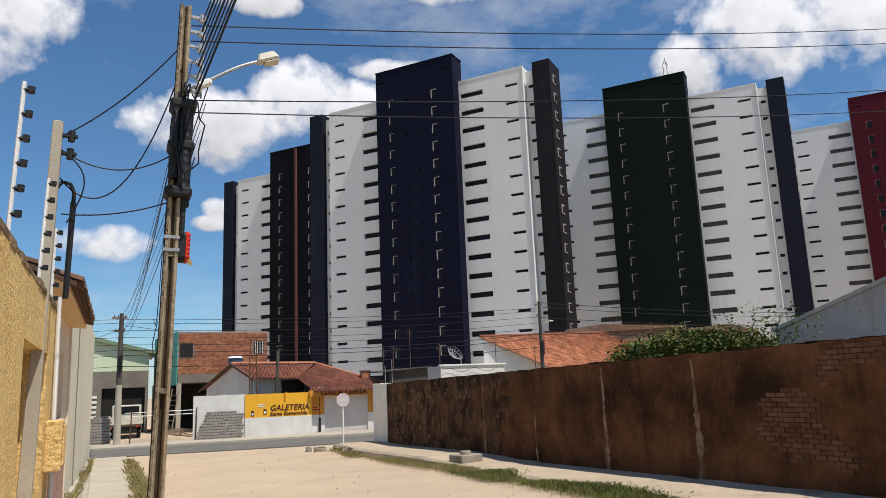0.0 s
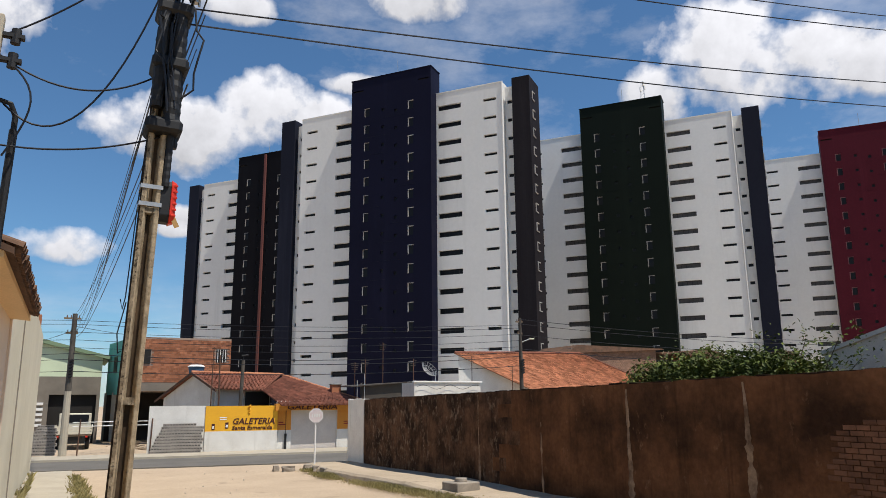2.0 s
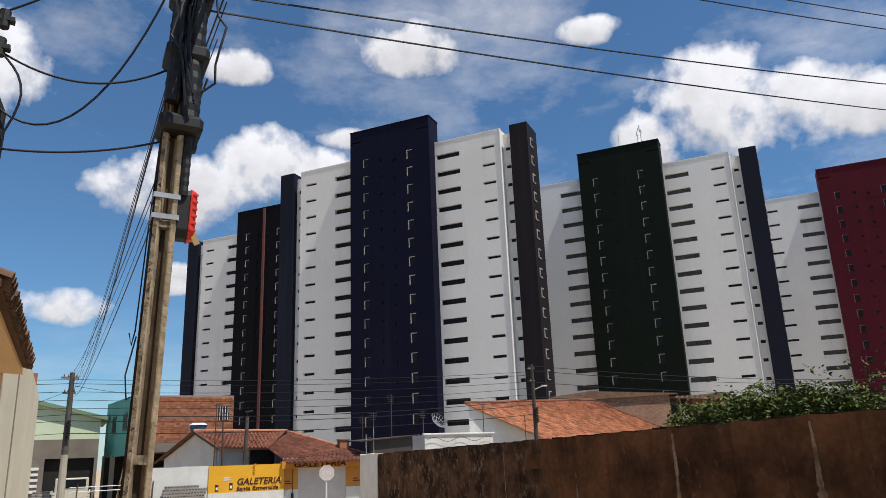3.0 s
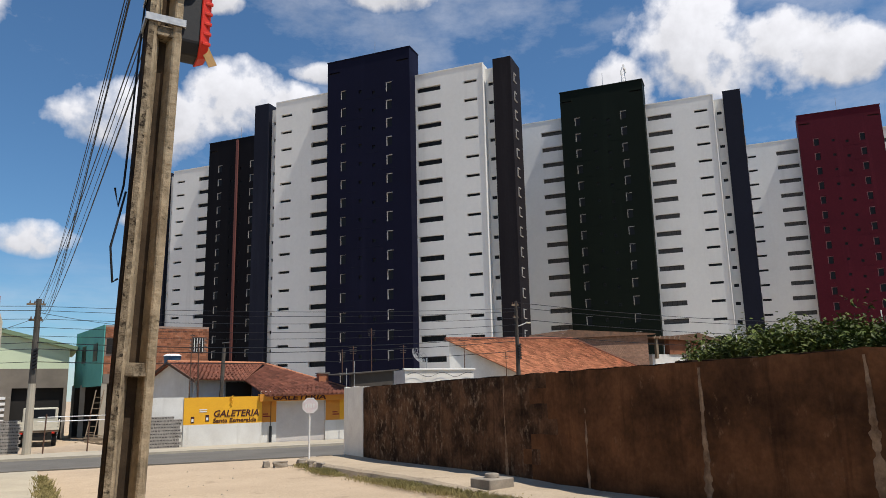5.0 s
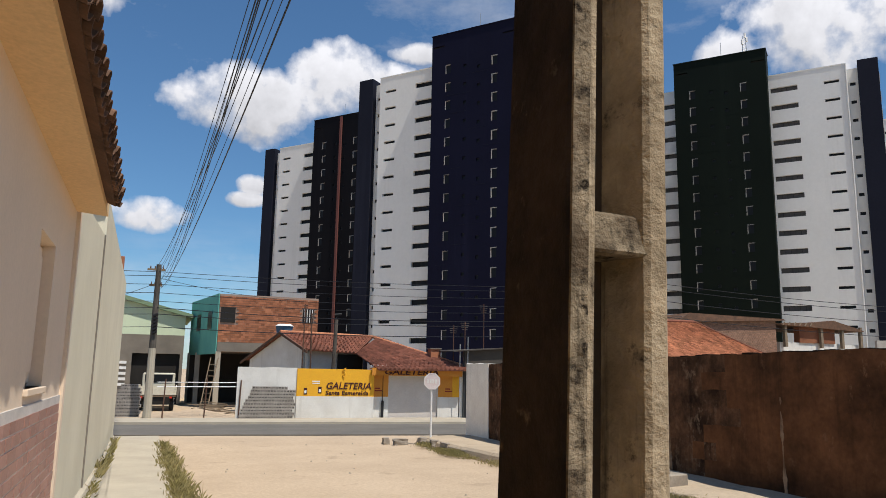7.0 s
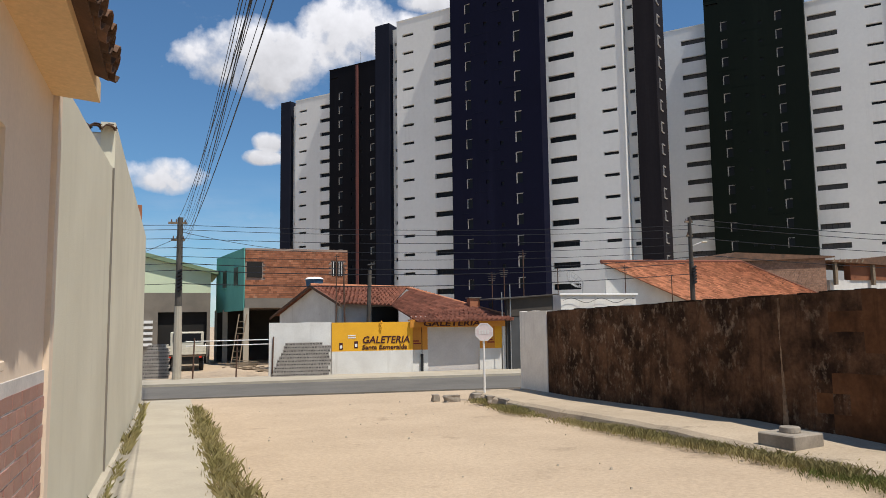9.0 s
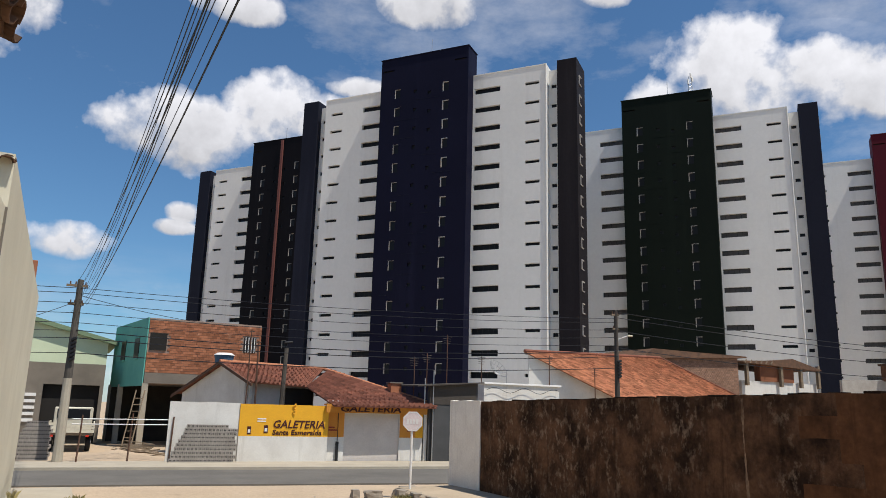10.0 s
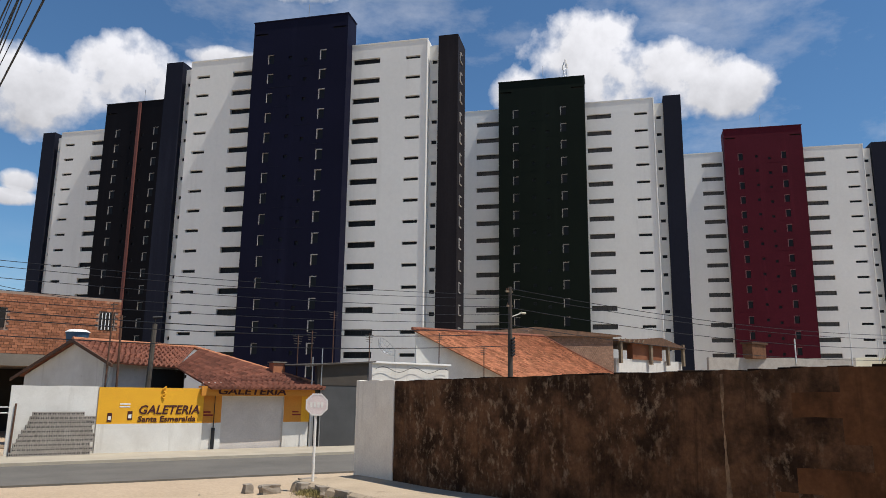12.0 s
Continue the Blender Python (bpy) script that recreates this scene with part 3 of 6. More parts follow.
def build_right_wall():
    bm = bmesh.new()
    x0, x1 = 10.85, 11.05
    ys = [-16 + 0.35 * i for i in range(129)]
    ys = [y for y in ys if y < 29.0] + [29.0]
    front, back = [], []
    for y in ys:
        base, top = ground_z(y) - 0.15, wall_top(y) + 0.045 * noise_at(y * 2.1, 0, 0) + 0.02 * noise_at(y * 7, 3, 0)
        col, colb = [], []
        for k in range(9):
            z = base + (top - base) * k / 8
            col.append(bm.verts.new((x0 + 0.02 * noise_at(y * 1.2, z * 1.5, 4.0), y, z)))
        for z in (base, top - 0.02):
            colb.append(bm.verts.new((x1, y, z)))
        front.append(col)
        back.append(colb)
    for i in range(len(ys) - 1):
        for k in range(8):
            bm.faces.new((front[i][k], front[i][k + 1], front[i + 1][k + 1], front[i + 1][k]))
        bm.faces.new((front[i][8], back[i][1], back[i + 1][1], front[i + 1][8]))
        bm.faces.new((back[i][0], back[i + 1][0], back[i + 1][1], back[i][1]))
    for i in (0, len(ys) - 1):
        bm.faces.new([*front[i], back[i][1], back[i][0]])
    wall = solo("wall_east", bm, OLD_WALL, "long brown weathered rendered wall with peeling patches", "wall", kind="structure")
    # beyond the inspection block the render has peeled
    wall.data.materials.append(OLD_WALL_PEELED)
    for face in wall.data.polygons:
        if face.center.y > 18.4 + 1.6 * noise_at(face.center.y * 1.5, face.center.z * 2, 3):
            face.material_index = 1
    # concrete pilasters that show through the render, worn to narrow uneven ridges
    for y, w, lo, hi in ((10.25, 0.2, 0.0, 0.97), (13.35, 0.17, 0.0, 0.96), (16.6, 0.1, 0.05, 0.7), (19.75, 0.14, 0.0, 0.98)):
        bm = bmesh.new()
        base, high = ground_z(y) - 0.05, wall_top(y)
        rows, n = [], 48
        for k in range(n + 1):
            f = lo + (hi - lo) * k / n
            z = base + (high - base) * f
            wide = w * (1.25 - 0.8 * f) * (0.75 + 0.7 * noise_at(y, z * 2.3, 1.0))
            wide *= 1.0 + 0.5 * noise_at(y, z * 11.0, 3.0)
            mid = y + 0.03 * noise_at(y * 3, z * 1.1, 4.0) + 0.01 * noise_at(y, z * 8, 2.0)
            proud = 10.834 + 0.016 * noise_at(y, z * 5.0, 8.0)
            rows.append([bm.verts.new(c) for c in ((10.9, mid - wide * 0.8, z), (proud + 0.008, mid - wide * 0.45, z), (proud, mid, z), (proud + 0.01, mid + wide * 0.4, z), (10.9, mid + wide * 0.8, z))])
        for p, q in zip(rows, rows[1:]):
            for i in range(4):
                bm.faces.new((p[i], p[i + 1], q[i + 1], q[i]))
        bm.faces.new(rows[0][::-1])
        bm.faces.new(rows[-1])
        # the pale material also carries the sunlight their edges catch
        part("pilaster", bm, OLD_WALL_PALE, wall, "bare concrete pilaster, worn uneven, paled for its sunlit edges")
    # white end
    bm = bmesh.new()
    box(bm, 10.82, 11.08, 29.0, 30.85, -0.1, 2.74, top=(10.82, 11.08, 29.0, 30.85))
    bmesh.ops.subdivide_edges(bm, edges=list(bm.edges), cuts=5, use_grid_fill=True)
    for v in bm.verts:
        v.co.x += 0.012 * noise_at(v.co.y * 3, v.co.z * 3, 0)
        if v.co.z > 2.5:
            v.co.z += 0.05 * noise_at(v.co.y * 4, 1, 0)
    part("end_section", bm, PIER_WHITE, wall, "whitewashed wall end with grimy streaks")
    # coping: broken brick ends along the top
    bm = bmesh.new()
    y = -4.0
    rnd = random.Random(5)
    while y < 28.8:
        w = rnd.uniform(0.16, 0.3)
        z = wall_top(y) + 0.03 * noise_at(y * 1.3, 2, 2)
        box(bm, 10.875 + rnd.uniform(-0.005, 0.02), 11.06, y, y + w, z - 0.08, z + rnd.uniform(0.0, 0.03))
        y += w + (rnd.uniform(0.05, 0.4) if rnd.random() < 0.15 else 0.008)
    part("coping", bm, WALL_MOULD, wall, "mould-black broken brick coping", bevel=0.006)
    return wall


WALL_EAST = build_right_wall()


def build_white_gable():
    bm = bmesh.new()
    out = [(14.0, 10.9, 0.0), (14.0, 10.9, 3.45), (14.0, 7.6, 4.35), (14.0, 3.2, 5.5), (14.0, -1.5, 4.3), (14.0, -1.5, 0.0)]
    prism(bm, out, (0.22, 0, 0))
    house = thing("neighbour_house", pose(0, 0, 0), "plain grey-white rendered gable wall behind the brown wall", "house")
    part("wall", bm, DIRTY_WHITE, house)
    bm = bmesh.new()
    prism(bm, [(13.95, 10.95, 3.45), (13.95, 10.95, 3.53), (13.95, 3.2, 5.6), (13.95, 3.2, 5.5)], (0.32, 0, 0))
    part("coping", bm, DIRTY_WHITE, house)
    bm = bmesh.new()
    prism(bm, [(14.22, 10.7, 3.3), (14.22, 3.2, 5.35), (14.22, -1.5, 4.1), (14.22, -1.5, 0.0), (14.22, 10.7, 0.0)], (8, 0, 0))
    part("body", bm, GREY_RENDER, house)


build_white_gable()

# ---- houses along the footpath ----


def build_ochre_wall():
    w = thing("ochre_wall", pose(0, 0, 0), "rough ochre rendered front wall with a recessed gateway", "wall", kind="structure")
    m = Matrix(((0, -1, 0, -0.5), (1, 0, 0, 0), (0, 0, 1, 0), (0, 0, 0, 1)))
    bm = bmesh.new()
    holed(bm, -9.0, 8.4, 0.2, 3.62, 0.0, [(5.3, 7.55, 0.2, 3.04)], 0.28)
    box(bm, -9.0, 8.4, 0.28, 0.45, 0.2, 3.6)
    shell(bm, -9.0, 8.4, 0.0, 0.3, 0.2, 3.62)
    bmesh.ops.remove_doubles(bm, verts=bm.verts, dist=0.001)
    ob = part("wall", bm, OCHRE, w)
    ob.matrix_basis = m
    bm = bmesh.new()
    rnd = random.Random(3)
    y = -2.0
    while y < 8.3:
        box(bm, y, y + 0.33, -0.008 + rnd.uniform(-0.012, 0.006), 0.42, 3.58 + rnd.uniform(0, 0.02), 3.64 + rnd.uniform(0, 0.04))
        y += 0.34
    ob = part("coping", bm, OCHRE_DARK, w, "grime-blackened coping", bevel=0.01)
    ob.matrix_basis = m
    bm = bmesh.new()
    for k in range(14):
        box(bm, 5.36 + k * 0.155, 5.36 + k * 0.155 + 0.148, 0.235, 0.262, 0.3, 3.0)
    ob = part("gate", bm, GATE_WOOD, w, "orange-brown board gate in the recess", bevel=0.004)
    ob.matrix_basis = m
    bm = bmesh.new()
    box(bm, 7.72, 8.2, -0.17, 0.0, 1.78, 2.32)
    box(bm, 7.77, 8.15, -0.19, -0.17, 1.83, 2.27)
    ob = part("meter_box", bm, OCHRE, w, "small ochre meter box", bevel=0.01)
    ob.matrix_basis = m
    bm = bmesh.new()
    rod(bm, (8.3, -0.05, 0.5), (8.3, -0.03, 3.75), 0.025, n=8)
    ob = part("conduit", bm, WHITE_PAINT, w, "white plastic conduit pipe")
    ob.matrix_basis = m


build_ochre_wall()


def build_fence_rod(x, y, z0, z1, lean):
    f = thing("fence_rod", pose(x, y, z0, 0, lean, 0), "white electric-fence rod with dark insulators on the wall", "fence rod", "electric fence rods")
    bm = bmesh.new()
    rod(bm, (0, 0, 0), (0, 0, z1 - z0), 0.016, n=6)
    part("rod", bm, WHITE_PAINT, f)
    h = z1 - z0
    for k in range(6):
        bm = bmesh.new()
        z = h * (0.2 + 0.15 * k)
        rod(bm, (0.0, 0, z), (0.07, 0, z), 0.016, 0.022, n=6)
        rod(bm, (0.05, 0, z - 0.02), (0.05, 0, z + 0.03), 0.026, n=6)
        part("insulator", bm, BLACK, f)


build_fence_rod(-0.55, 4.35, 3.6, 4.86, 2)
build_fence_rod(-0.55, 6.6, 3.6, 4.75, 2)
build_fence_rod(-0.55, 8.1, 3.5, 4.55, 1)


def build_entry_post():
    p = thing("service_post", pose(-0.62, 7.0, 0.4, 0, 1.5, 0), "square concrete service post with cable fittings", "post")
    bm = bmesh.new()
    box(bm, -0.07, 0.07, -0.07, 0.07, 0, 5.1, top=(-0.05, 0.05, -0.05, 0.05))
    part("post", bm, CEMENT, p, bevel=0.008)
    bm = bmesh.new()
    rod(bm, (0.2, 0.15, 3.2), (0.2, 0.15, 4.25), 0.03, n=8)
    sweep(bm, [(0.2, 0.15, 4.2), (0.2, 0.14, 4.36), (0.16, 0.12, 4.45), (0.08, 0.1, 4.46), (0.03, 0.08, 4.38), (0.02, 0.08, 4.25)], 0.022, 8)
    part("conduit", bm, BLACK, p)
    bm = bmesh.new()
    sweep(bm, [(0.14 + 0.16 * math.sin(k * 0.3), -0.02, 4.72 - 0.075 * k + 0.1 * math.sin(k * 0.3)) for k in range(11)], 0.008, 5)
    part("drip_loop", bm, WIRE, p)
    for z in (4.75, 4.95):
        bm = bmesh.new()
        box(bm, 0.04, 0.2, -0.03, 0.03, z - 0.015, z + 0.015)
        rod(bm, (0.14, 0, z - 0.06), (0.14, 0, z + 0.06), 0.035, n=8)
        part("insulator_bracket", bm, BLACK, p)


build_entry_post()


def tile_mesh(name, length, r, mat, n=5, up=True):
    """A half-round clay tile lying along y."""
    bm = bmesh.new()
    rows = []
    for k in range(n + 1):
        a = math.pi * k / n
        rows.append([bm.verts.new((-s * r * math.cos(a), y, s * r * 0.75 * math.sin(a) * (1 if up else -1)))
                     for s, y in ((1.0, 0.0), (0.85, length), (0.72, length), (0.87, 0.0))])
    for a, b in zip(rows, rows[1:]):
        for i in range(4):
            bm.faces.new((a[i], b[i], b[(i + 1) % 4], a[(i + 1) % 4]))
    return mesh_of(name, bm, mat)


def build_left_house():
    h = thing("peach_house", pose(0, 0, 0), "single-storey peach house with pink tiled base and old clay roof", "house")
    m = Matrix(((0, -1, 0, -0.66), (1, 0, 0, 0), (0, 0, 1, 0), (0, 0, 0, 1)))
    y0, y1, top = 8.42, 14.2, 4.0
    wins = [(8.7, 9.9, 2.25, 3.25), (11.9, 12.75, 2.25, 3.35)]
    bm = bmesh.new()
    holed(bm, y0, y1, 0.15, top, 0.0, wins, 0.16)
    shell(bm, y0, y1, 0.0, 7.0, 0.15, top)
    bmesh.ops.remove_doubles(bm, verts=bm.verts, dist=0.001)
    ob = part("wall", bm, PEACH, h)
    ob.matrix_basis = m
    bm = bmesh.new()
    box(bm, y1 - 0.12, y1 + 0.03, -0.035, 0.1, 0.2, top)
    ob = part("corner_strip", bm, PEACH, h)
    ob.matrix_basis = m
    # window grille and door leaf
    w = new("window")
    w.parent = h
    w.matrix_basis = m
    bm = bmesh.new()
    box(bm, 8.7, 9.9, 0.13, 0.15, 2.2, 3.25)
    part("pane", bm, GLASS, w)
    for k in range(9):
        bm = bmesh.new()
        box(bm, 8.74 + k * 0.14, 8.77 + k * 0.14, 0.0, 0.03, 2.2, 3.25)
        part("bar", bm, RUST, w)
    d = new("window")
    d.parent = h
    d.matrix_basis = m
    bm = bmesh.new()
    for k in range(2):
        box(bm, 11.92 + 0.42 * k, 12.32 + 0.42 * k, 0.09, 0.13, 2.27, 3.33)
        box(bm, 11.98 + 0.42 * k, 12.26 + 0.42 * k, 0.075, 0.09, 2.35, 3.25)
    part("shutter", bm, PEACH, d, "closed peach painted shutter", bevel=0.006)
    bm = bmesh.new()
    box(bm, 11.84, 12.81, -0.03, 0.1, 2.2, 2.25)
    part("sill", bm, PEACH, d, bevel=0.006)
    # soffit and fascia
    bm = bmesh.new()
    prism(bm, [(-0.7, y0, 3.9), (-0.379, y0, 3.87), (-0.379, y0, 4.0), (-0.7, y0, 4.1)], (0, y1 - 0.16 - y0, 0))
    part("eave", bm, EAVE_PEACH, h, "warm peach boxed eave")
    # roof: deck and rows of tiles
    bm = bmesh.new()
    prism(bm, [(-0.3, y0 - 0.05, 3.9), (-4.6, y0 - 0.05, 5.58), (-4.6, y0 - 0.05, 5.68), (-0.3, y0 - 0.05, 3.96)], (0, y1 - 0.5 - y0, 0))
    part("roof", bm, ROOF_OLD, h, "dark weathered clay roof")
    up, dn = tile_mesh("roof_tile", 0.46, 0.085, ROOF_OLD), tile_mesh("roof_tile_under", 0.46, 0.085, ROOF_OLD, up=False)
    rnd = random.Random(8)
    slope = math.atan2(1.68, 4.3)
    n = int((y1 - 0.5 - y0) / 0.17)
    for i in range(n):
        for r in range(3):
            for me, off, dz in ((up, 0.0, 0.05), (dn, 0.085, 0.035)):
                yy = y0 + 0.05 + i * 0.17 + off
                dist = r * 0.38 - 0.06 + rnd.uniform(-0.012, 0.012)
                mm = Matrix.Translation((-0.3 - dist * math.cos(slope), yy, 3.945 + dist * math.sin(slope) + dz + 0.012 * r)) @ \
                    Euler((0, 0, radians(90) + rnd.uniform(-0.04, 0.04))).to_matrix().to_4x4() @ Euler((slope - 0.05, 0, 0)).to_matrix().to_4x4()
                if me is dn and r == 2:
                    continue
                piece("roof_tile", me, h, mm)
    return h


HOUSE = build_left_house()


def build_beige_walls():
    w = thing("beige_wall", pose(0, 0, 0), "tall beige rough-rendered side wall in two stepped sections", "wall", kind="structure")
    for y0, y1, za, zb, x in ((14.2, 20.55, 4.35, 4.75, -0.8), (20.6, 33.2, 5.45, 5.2, -0.78)):
        bm = bmesh.new()
        n = 14
        cols = []
        for i in range(n + 1):
            y = y0 + (y1 - y0) * i / n
            zt = za + (zb - za) * i / n + 0.02 * noise_at(y * 3, 0, 2)
            cols.append([bm.verts.new(c) for c in ((x, y, ground_z(y) - 0.2), (x, y, zt), (x - 0.2, y, zt), (x - 0.2, y, ground_z(y) - 0.2))])
        for a, b in zip(cols, cols[1:]):
            for k in range(4):
                bm.faces.new((a[k], a[(k + 1) % 4], b[(k + 1) % 4], b[k]))
        bm.faces.new(cols[0])
        bm.faces.new(cols[-1])
        part("section", bm, BEIGE, w)
    bm = bmesh.new()
    box(bm, -0.82, -0.775, 20.54, 20.61, 0.2, 4.75)
    part("joint", bm, GREY_RENDER, w, "dark vertical joint")
    bm = bmesh.new()
    box(bm, -1.5, -0.83, 20.62, 20.75, 4.9, 5.3)
    part("cornice", bm, WHITEWASH, w, bevel=0.02)
    up = tile_mesh("ridge_tile", 0.42, 0.1, ROOF_OLD)
    for k in range(4):
        for r in range(2):
            piece("roof_tile", up, w, pose(-1.42 + k * 0.19, 20.45 + 0.15 * r, 5.3 + 0.06 * r, 12, 0, 8 * k - 10))
    bm = bmesh.new()
    box(bm, -0.95, -0.8, 30.4, 30.55, 5.2, 5.75)
    part("stub", bm, HOLLOW_BRICK, w, bevel=0.01)
    # body of the yard behind, out of reach of the sun
    bm = bmesh.new()
    box(bm, -9.0, -1.02, 14.6, 33.0, 0.0, 4.6)
    part("body", bm, GREY_RENDER, w)
    bm = bmesh.new()
    rows = []
    for i in range(16):
        y = 14.4 + i * 18.6 / 15
        z = ground_z(y) + 0.1
        rows.append([bm.verts.new(c) for c in ((-0.86, y, z + 0.14), (-0.72, y, z + 0.1), (-0.66, y, z - 0.05))])
    for a, b in zip(rows, rows[1:]):
        bm.faces.new((a[0], a[1], b[1], b[0]))
        bm.faces.new((a[1], a[2], b[2], b[1]))
    part("plinth", bm, CEMENT, w)


build_beige_walls()

# ---- the tower blocks ----
U, N = Vector((0.6292, -0.7772, 0)), Vector((0.7772, 0.6292, 0))
FLOOR = 2.75


def window_meshes(pale, glass):
    made = {}
    for name, w, h, frame_t, bars in (("wide", 3.7, 0.78, 0.05, 4), ("narrow", 1.95, 0.42, 0.05, 1), ("tall", 0.85, 1.3, 0.09, 0), ("small", 0.5, 0.5, 0.05, 0), ("slit", 0.7, 0.5, 0.05, 0), ("side", 1.0, 1.1, 0.1, 0)):
        bm = bmesh.new()
        d = 0.06
        if name in ("tall", "side"):
            # a pale projecting hood and left jamb round the opening
            box(bm, -w / 2 - 0.07, -w / 2 + 0.06, -0.1, 0.1, -h / 2 - 0.05, h / 2 + 0.08)
            box(bm, -w / 2 + 0.06, w / 2 + 0.04, -0.1, 0.1, h / 2 - 0.02, h / 2 + 0.08)
            if name == "side":
                box(bm, -w / 2 + 0.06, w / 2 + 0.1, -0.1, 0.1, -h / 2 - 0.1, -h / 2)
        else:
            box(bm, -w / 2, w / 2, 0, d, h / 2 - frame_t, h / 2)
            box(bm, -w / 2, w / 2, 0, d, -h / 2, -h / 2 + frame_t)
            for x in [-w / 2 + frame_t / 2, w / 2 - frame_t / 2] + [-w / 2 + w * (k + 1) / (bars + 1) for k in range(bars if bars > 1 else 0)]:
                box(bm, x - frame_t / 2, x + frame_t / 2, 0.0, d, -h / 2 + frame_t, h / 2 - frame_t)
        fr = mesh_of("window_frame", bm, pale if name in ("tall", "side") else BLACK)
        bm = bmesh.new()
        v = [bm.verts.new(c) for c in ((-w / 2, d / 2, -h / 2), (w / 2, d / 2, -h / 2), (w / 2, d / 2, h / 2), (-w / 2, d / 2, h / 2))]
        bm.faces.new(v)
        made[name] = (fr, mesh_of("pane", bm, glass if name == "wide" else GLASS), w, h)
    return made


WINDOWS = window_meshes(FRAME_GREY, GLASS)
WINDOWS_GREEN = window_meshes(FRAME_GREY, REFLECTION_GLASS)
WINDOWS_RED = window_meshes(FRAME_RED, REFLECTION_GLASS)


def put_window(tower, kind, x, y, z, turn=0, made=WINDOWS):
    fr, pane, w, h = made[kind]
    ob = piece("window", fr, tower, pose(x, y, z, 0, 0, turn))
    piece("pane", pane, ob, Matrix())


def build_tower(s, d, colour, label, left=True, right=True, pipe=False, top=51.5, wing=47.7):
    t = thing("apartment_tower", Matrix.Translation(U * s + N * d) @ pose(0, 0, 0, 0, 0, -51.0), label, "apartment tower", "apartment towers")
    floors = 17
    made = WINDOWS_RED if colour is RED_TILE else WINDOWS_GREEN if colour is GREEN_TILE else WINDOWS
    z_wing = [wing - 2.35 - FLOOR * k for k in range(floors)]
    z_shaft = [top - 5.5 - FLOOR * k for k in range(17)]
    # coloured shaft
    holes = []
    for z in z_shaft:
        for x in (-4.0, 3.45):
            holes.append((x - 0.42, x + 0.42, z - 0.65, z + 0.65))
        for x in (-1.25, 0.95):
            zz = z + (0.0 if x < 0 else -0.5)
            holes.append((x - 0.25, x + 0.25, zz - 0.25, zz + 0.25))
    for x in (-5.6, 5.6):
        holes.append((x - 0.9, x + 0.9, top - 1.9, top - 1.65))
    bm = bmesh.new()
    holed(bm, -6.75, 6.75, 0, top, 0.0, holes, 0.25)
    shell(bm, -6.75, 6.75, 0.0, 3.1, 0, top)
    part("shaft", bm, colour, t)
    bm = bmesh.new()
    box(bm, -6.7, 6.7, 0.26, 0.3, 0.5, top - 0.5)
    part("shaft_lining", bm, VOID, t)
    bm = bmesh.new()
    box(bm, -6.85, 6.85, -0.1, 0.15, top, top + 0.12)
    box(bm, 6.7, 6.85, 0.15, 3.15, top, top + 0.12)
    part("parapet_cap", bm, colour, t)
    for z in z_shaft:
        for x in (-4.0, 3.45):
            put_window(t, "tall", x, 0.1, z, made=made)
        for x in (-1.25, 0.95):
            put_window(t, "small", x, 0.15, z + (0.0 if x < 0 else -0.5))
    for side in (-1, 1):
        if (side < 0 and not left) or (side > 0 and not right):
            continue
        a, b = (6.75, 17.2) if side > 0 else (-17.2, -6.75)
        holes, put = [], []
        for z in z_wing:
            for x, w, h, kind in ((8.85, 3.7, 0.78, "wide"), (15.2, 1.95, 0.42, "narrow")):
                holes.append((side * x - w / 2, side * x + w / 2, z - h / 2, z + h / 2))
                put.append((kind, side * x, z))
        bm = bmesh.new()
        holed(bm, a, b, 0, wing, 1.9, holes, 0.45)
        shell(bm, a, b, 1.9, 15.0, 0, wing)
        part("wing", bm, TOWER_WHITE, t, "white rendered wing")
        bm = bmesh.new()
        box(bm, a + 0.1, b - 0.1, 2.36, 2.4, 0.5, wing - 0.5)
        part("wing_lining", bm, VOID, t)
        for kind, x, z in put:
            put_window(t, kind, x, 2.28, z, made=made)
        bm = bmesh.new()
        box(bm, a, b, 1.84, 2.05, wing, wing + 0.14)
        part("parapet_cap", bm, TOWER_WHITE, t)
        # recess with a row of slits, then the dark end slab
        a, b = (17.2, 18.6) if side > 0 else (-18.6, -17.2)
        holes = [((a + b) / 2 - 0.35, (a + b) / 2 + 0.35, z - 0.25 - 0.5, z + 0.25 - 0.5) for z in z_wing]
        bm = bmesh.new()
        holed(bm, a, b, 0, wing - 0.5, 2.9, holes, 0.3)
        shell(bm, a, b, 2.9, 12.0, 0, wing - 0.5)
        part("recess", bm, TOWER_WHITE, t)
        for z in z_wing:
            put_window(t, "slit", (a + b) / 2, 3.1, z - 0.5)
        a, b = (18.6, 21.2) if side > 0 else (-21.2, -18.6)
        bm = bmesh.new()
        box(bm, a, b, 1.9, 6.4, 0, wing + 0.3)
        part("end_slab", bm, BROWN_TILE if side > 0 and colour is BLUE_TILE else NAVY_TILE, t, "dark slate end slab")
        if side > 0:
            for z in z_wing:
                put_window(t, "side", b + 0.02, 3.6, z, 90)
    # rain pipe at the white wing's edge
    if right:
        bm = bmesh.new()
        rod(bm, (17.12, 1.84, 3), (17.12, 1.84, wing), 0.09, n=6)
        part("rain_pipe", bm, WHITE_PAINT, t)
    # drip lines between cladding lifts
    rnd = random.Random(int(s * 10))
    for k in range(14):
        z = top - 6.8 - FLOOR * k
        x = rnd.uniform(-6.5, 2.0)
        bm = bmesh.new()
        box(bm, x, x + rnd.uniform(1.5, 4.5), -0.012, 0.0, z, z + 0.045)
